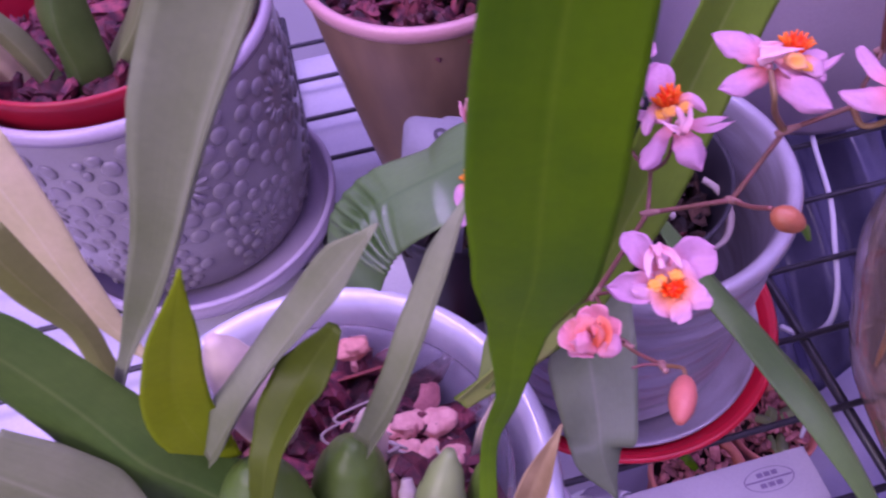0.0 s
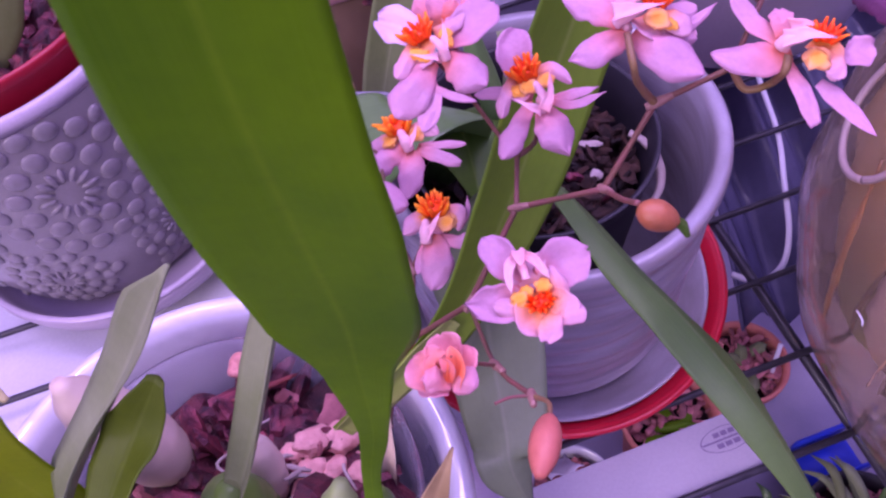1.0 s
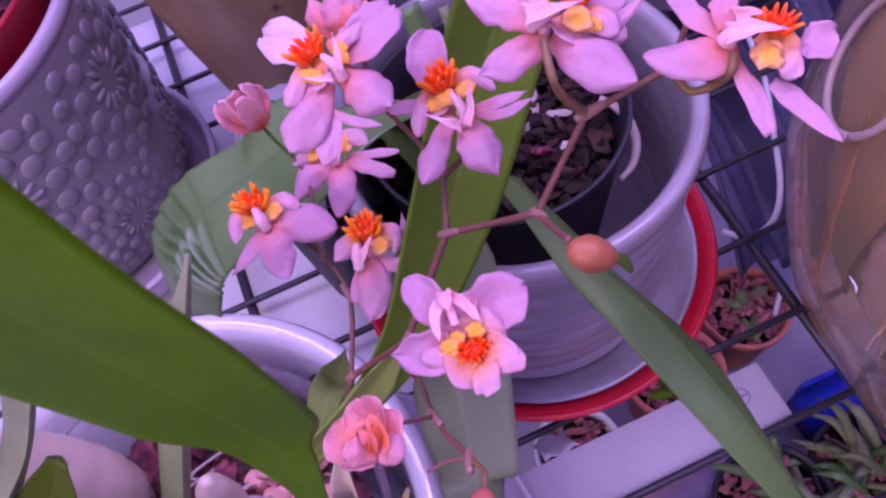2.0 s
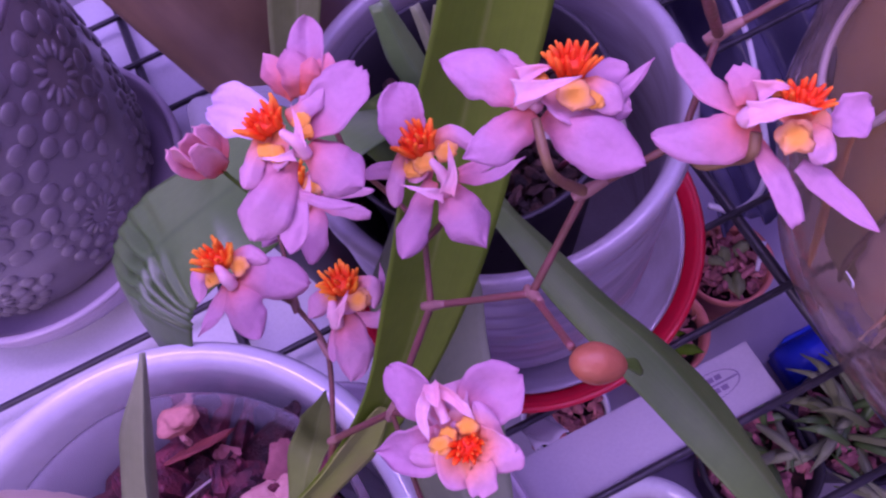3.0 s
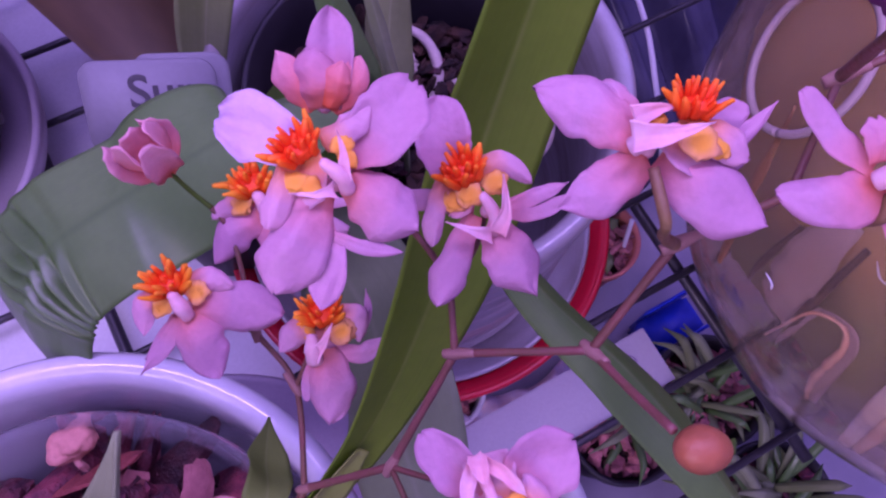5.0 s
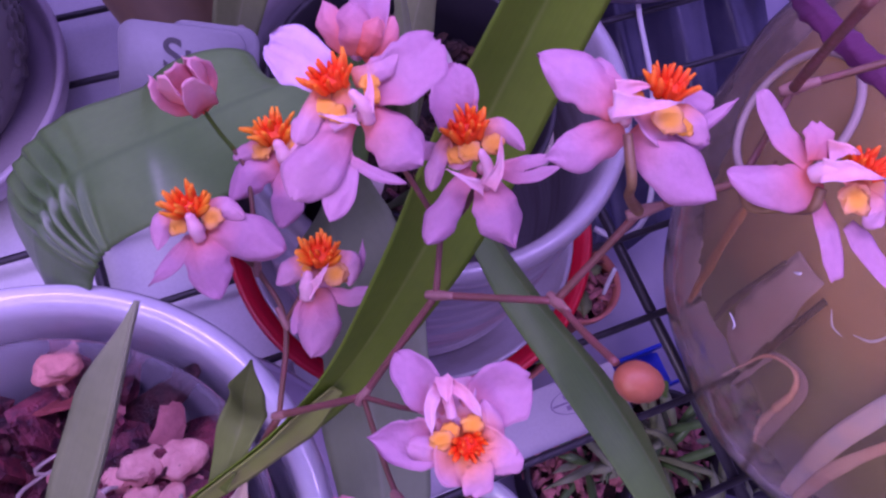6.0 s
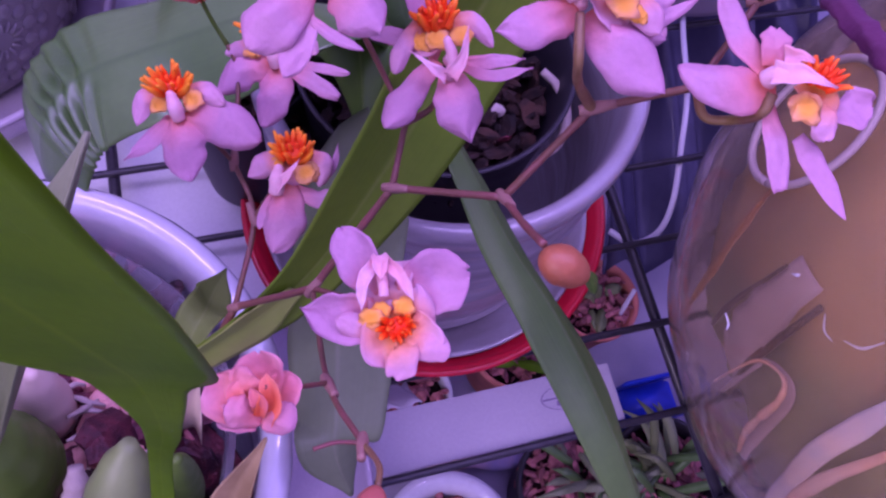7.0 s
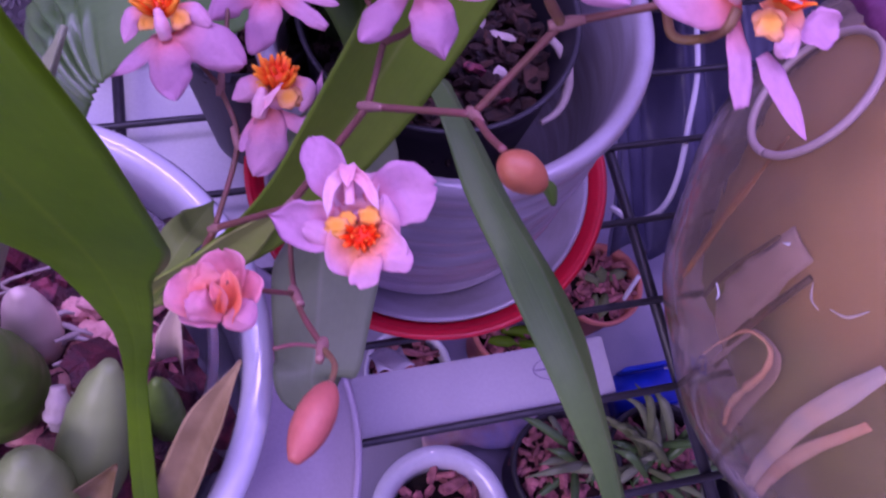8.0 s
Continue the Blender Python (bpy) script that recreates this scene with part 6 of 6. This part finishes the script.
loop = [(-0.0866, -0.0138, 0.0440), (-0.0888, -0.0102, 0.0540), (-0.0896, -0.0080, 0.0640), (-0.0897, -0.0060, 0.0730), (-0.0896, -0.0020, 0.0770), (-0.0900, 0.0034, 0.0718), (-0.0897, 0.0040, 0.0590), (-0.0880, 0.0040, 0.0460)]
part("reflection_loop", tube(loop, [0.0005, 0.0010, 0.0009, 0.0005, 0.0004, 0.0003], 60, 8, 0.6), PEACH_REFLECTION, fill, "peach edge of the loop-shaped reflection")
# highlights on the glass, modelled as thin white tubes
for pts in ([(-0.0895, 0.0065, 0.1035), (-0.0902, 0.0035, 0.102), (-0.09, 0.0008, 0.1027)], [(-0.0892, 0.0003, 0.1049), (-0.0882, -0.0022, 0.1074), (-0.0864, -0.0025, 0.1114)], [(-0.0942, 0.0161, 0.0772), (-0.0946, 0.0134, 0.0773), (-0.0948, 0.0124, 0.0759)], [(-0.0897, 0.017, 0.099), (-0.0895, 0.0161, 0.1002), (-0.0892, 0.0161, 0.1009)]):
    part("glint_tube", tube([Vector(p) for p in pts], [0.00015, 0.00036, 0.00015], 12, 8, 0.5), SHEET, bowl, "white tube standing in for a glint on the glass")
ragged = blade([(0.150, 0.128, 0.128), (0.138, 0.112, 0.1380), (0.1325, 0.1005, 0.1430), (0.1285, 0.0850, 0.1500), (0.125, 0.070, 0.156)], [0.002, 0.0040, 0.0048, 0.0045, 0.002], (0.8, 0.2, 0.5), 0.4, 0.0007, 40, 10, ripple=0.08)
for v in ragged.verts:
    v.co += Vector((0.5, 0.2, 0.6)) * 0.0011 * noise.noise(v.co * 420) + Vector((0.3, -0.6, 0.2)) * 0.0006 * noise.noise(v.co * 1300)
on(fill, "leaf", ragged, LEAF_PURPLE, "ragged dark purple leaf")
# ---- what stands on the tier below ----
lower = thing("lower_shelf", "grey violet board of the tier below", "shelf")
part("board", moved(box((0.90, 0.60, 0.012), 0.002), pose(0.12, 0.16, -0.2860)), TIER, lower, smooth=False)
part("front_edge", moved(box((0.90, 0.010, 0.030), 0.002), pose(0.12, -0.1460, -0.2790)), WIRE, lower, smooth=False)
LB = -0.2798


def small_pot(label, x, y, r, h, material, bark, seed, size=0.006):
    ob = thing("flower_pot", label, "flower pot", (x, y, LB), group="pots on the lower tier")
    part("pot_wall", lathe([(0.0001, 0.0005), (r * 0.70, 0.0005), (r * 0.76, 0.003), (r * 0.93, h * 0.86), (r, h * 0.87), (r * 1.01, h), (r * 0.95, h * 1.005), (r * 0.88, h * 0.9), (r * 0.66, 0.006), (0.0001, 0.005)], 56), material, ob)
    bark_bed(ob, (0, 0, h * 0.9), r * 0.84, 120, size, bark, seed, 0.003, label="bark mix")
    return ob


def rosette(label, x, y, z, count, length, width, materials, seed):
    ob = thing("succulent_plant", label, "plant", (x, y, z), group="plants on the lower tier")
    rng = random.Random(seed)
    lean = Vector((rng.uniform(-0.5, 0.5), rng.uniform(-0.5, 0.5), 0))
    for k in range(count):
        a = rng.uniform(0, 6.3)
        rise = rng.uniform(0.1, 1.5)
        ln = length * rng.uniform(0.5, 1.4)
        d = (Vector((math.cos(a), math.sin(a), 0)) + lean * 0.6)
        side = Vector((-d.y, d.x, rng.uniform(-0.5, 0.5)))
        foot = Vector((rng.uniform(-0.012, 0.012), rng.uniform(-0.012, 0.012), 0))
        up = Vector((0, 0, 1))
        pts = [foot, foot + d * ln * 0.35 + up * ln * 0.35 * rise, foot + d * ln * 0.7 + up * ln * 0.55 * rise, foot + d * ln + up * ln * (0.5 * rise - rng.uniform(0, 0.3))]
        part("leaf", blade(pts, [width * 0.6, width, width * rng.uniform(0.7, 1.0), width * 0.1], side, 0.5, 0.0012, 12, 6), materials[k % len(materials)], ob)
    return ob


small_pot("terracotta pink pot with bark and a white stake", 0.2290, 0.1490, 0.0280, 0.062, TERRA, BARK_ROSE, 71)
rosette("grey-green seedling in the terracotta pot", 0.2270, 0.1490, LB + 0.058, 5, 0.022, 0.008, (LEAF_GREY,), 72)
stake = thing("plant_tag", "narrow white plastic stake in the terracotta pot", "plant tag", (0.2400, 0.1350, LB + 0.06))
on(stake, "stake", tube([(0.2380, 0.1310, LB + 0.050), (0.2440, 0.1390, LB + 0.063), (0.2500, 0.1465, LB + 0.075)], [0.0016, 0.0016], 6, 6), SHEET)
small_pot("terracotta pink pot filled with pale bark", 0.1660, 0.1300, 0.0300, 0.070, TERRA, BARK_ROSE, 73)
rosette("small green seedling among pale bark", 0.1560, 0.1230, LB + 0.066, 5, 0.020, 0.007, (LEAF,), 74)
small_pot("small white cup holding pale bark", 0.0920, 0.1120, 0.0260, 0.070, WHITE_GLAZE, BARK_ROSE, 75)
wp = thing("flower_pot", "glossy white pot with a broad rim on the lower tier", "flower pot", (0.0945, 0.0265, LB), group="pots on the lower tier")
part("pot_wall", lathe([(0.0001, 0.0005), (0.026, 0.0005), (0.029, 0.003), (0.0352, 0.062), (0.0385, 0.066), (0.0398, 0.071), (0.0390, 0.0745), (0.0365, 0.0758), (0.0325, 0.0750), (0.0290, 0.0715), (0.0270, 0.062), (0.022, 0.006), (0.0001, 0.005)], 64), WHITE_GLAZE, wp)
bark_bed(wp, (0, 0, 0.063), 0.0255, 90, 0.0075, BARK_ROSE, 76, 0.003, label="bark mix")
small_pot("dark pot of reddish bark", 0.1740, 0.0400, 0.0330, 0.072, BLACK, BARK_ROSE, 77, 0.007)
small_pot("dark pot of bark with small plants", 0.2330, 0.0330, 0.0340, 0.070, BLACK, BARK_ROSE, 78, 0.007)
small_pot("dark pot of bark with small plants", 0.2300, -0.0370, 0.0340, 0.070, BLACK, BARK, 79, 0.007)
small_pot("dark pot of bark with small plants", 0.3050, 0.0050, 0.0340, 0.070, BLACK, BARK_ROSE, 80, 0.007)
rosette("tuft of narrow grey-green leaves", 0.2330, 0.0330, LB + 0.066, 30, 0.034, 0.0058, (LEAF_PALE, LEAF_GREY, LEAF_MID), 81)
rosette("tuft of narrow green leaves", 0.1850, 0.0480, LB + 0.066, 14, 0.030, 0.0055, (LEAF_PALE, LEAF_MID), 82)
rosette("tuft of narrow grey-green leaves", 0.2300, -0.0370, LB + 0.066, 34, 0.040, 0.0062, (LEAF_PALE, LEAF_GREY, LEAF_MID), 83)
rosette("tuft of narrow green leaves", 0.3050, 0.0050, LB + 0.066, 30, 0.038, 0.0062, (LEAF_PALE, LEAF_GREY), 84)
tray = thing("plastic_tray", "bright blue plastic tray on the lower tier", "tray", (0.2540, 0.0800, LB))
part("tray_floor", moved(box((0.040, 0.028, 0.030), 0.003), pose(0, 0, 0.0155)), BLUE, tray)
for y in (-0.0130, 0.0130):
    part("tray_side", moved(box((0.040, 0.002, 0.020), 0.0008), pose(0, y, 0.0405)), BLUE, tray)

# crumpled wrapper lying between the lower pots
wrap = bmesh.new()
rows = []
for i in range(25):
    u = i / 24
    rows.append([wrap.verts.new((0.084 * (u - 0.5), 0.030 * (v - 0.5) + 0.004 * math.sin(u * 7), 0.010 + 0.006 * noise.noise(Vector((u * 9, v * 4, 2.0))) + 0.004 * math.sin(u * 21 + v * 3))) for v in (k / 9 for k in range(10))])
for p, q in zip(rows, rows[1:]):
    for k in range(9):
        wrap.faces.new((p[k], q[k], q[k + 1], p[k + 1]))
low = min(v.co.z for v in wrap.verts)
wrapper = thing("plastic_wrapper", "crumpled peach and lilac plastic wrapper between the lower pots", "wrapper", (0.1420, 0.0800, LB))
bmesh.ops.translate(wrap, vec=(0, 0, 0.0006 - low), verts=wrap.verts)
part("sheet", wrap, WRAP, wrapper).modifiers.new("thickness", "SOLIDIFY").thickness = 0.0005

# crumpled plastic behind the wires and a white cord
film = bmesh.new()
NX, NY = 46, 26
grid = []
for i in range(NX + 1):
    row = []
    for j in range(NY + 1):
        u, v = i / NX, j / NY
        x = 0.215 + 0.150 * u
        y = 0.150 + 0.170 * v
        fold = 0.013 * math.sin(u * 22 + 1.4 * math.sin(v * 3)) + 0.006 * math.sin(u * 47 + v * 5) + 0.006 * noise.noise(Vector((u * 6, v * 3, 0)))
        z = -0.115 + 0.060 * v - 0.05 * (1 - v) ** 2 + fold
        row.append(film.verts.new((x, y, z)))
    grid.append(row)
for i in range(NX):
    for j in range(NY):
        film.faces.new((grid[i][j], grid[i + 1][j], grid[i + 1][j + 1], grid[i][j + 1]))
bag = thing("plastic_bag", "crumpled pale plastic bag hanging below the wires", "plastic bag")
edge = [v.co.copy() for v in grid[0]]
sheet_part = part("film", film, BAG, bag)
sheet_part.modifiers.new("thickness", "SOLIDIFY").thickness = 0.0006
part("seam", tube(edge[::3], [0.0012, 0.0012], 40, 8, 0.3), BAG, bag, "thick rolled seam")
tagged(mesh_ob("cord", tube([(0.214, 0.214, 0.002), (0.2066, 0.1958, 0.0015), (0.2010, 0.1700, -0.004), (0.1900, 0.1480, -0.004), (0.1794, 0.1270, -0.006), (0.1700, 0.1160, -0.008), (0.1574, 0.1126, -0.006), (0.150, 0.119, -0.006)], [0.0012, 0.0012], 60, 8), SHEET), "thin white cord looped through the wires", "cord")
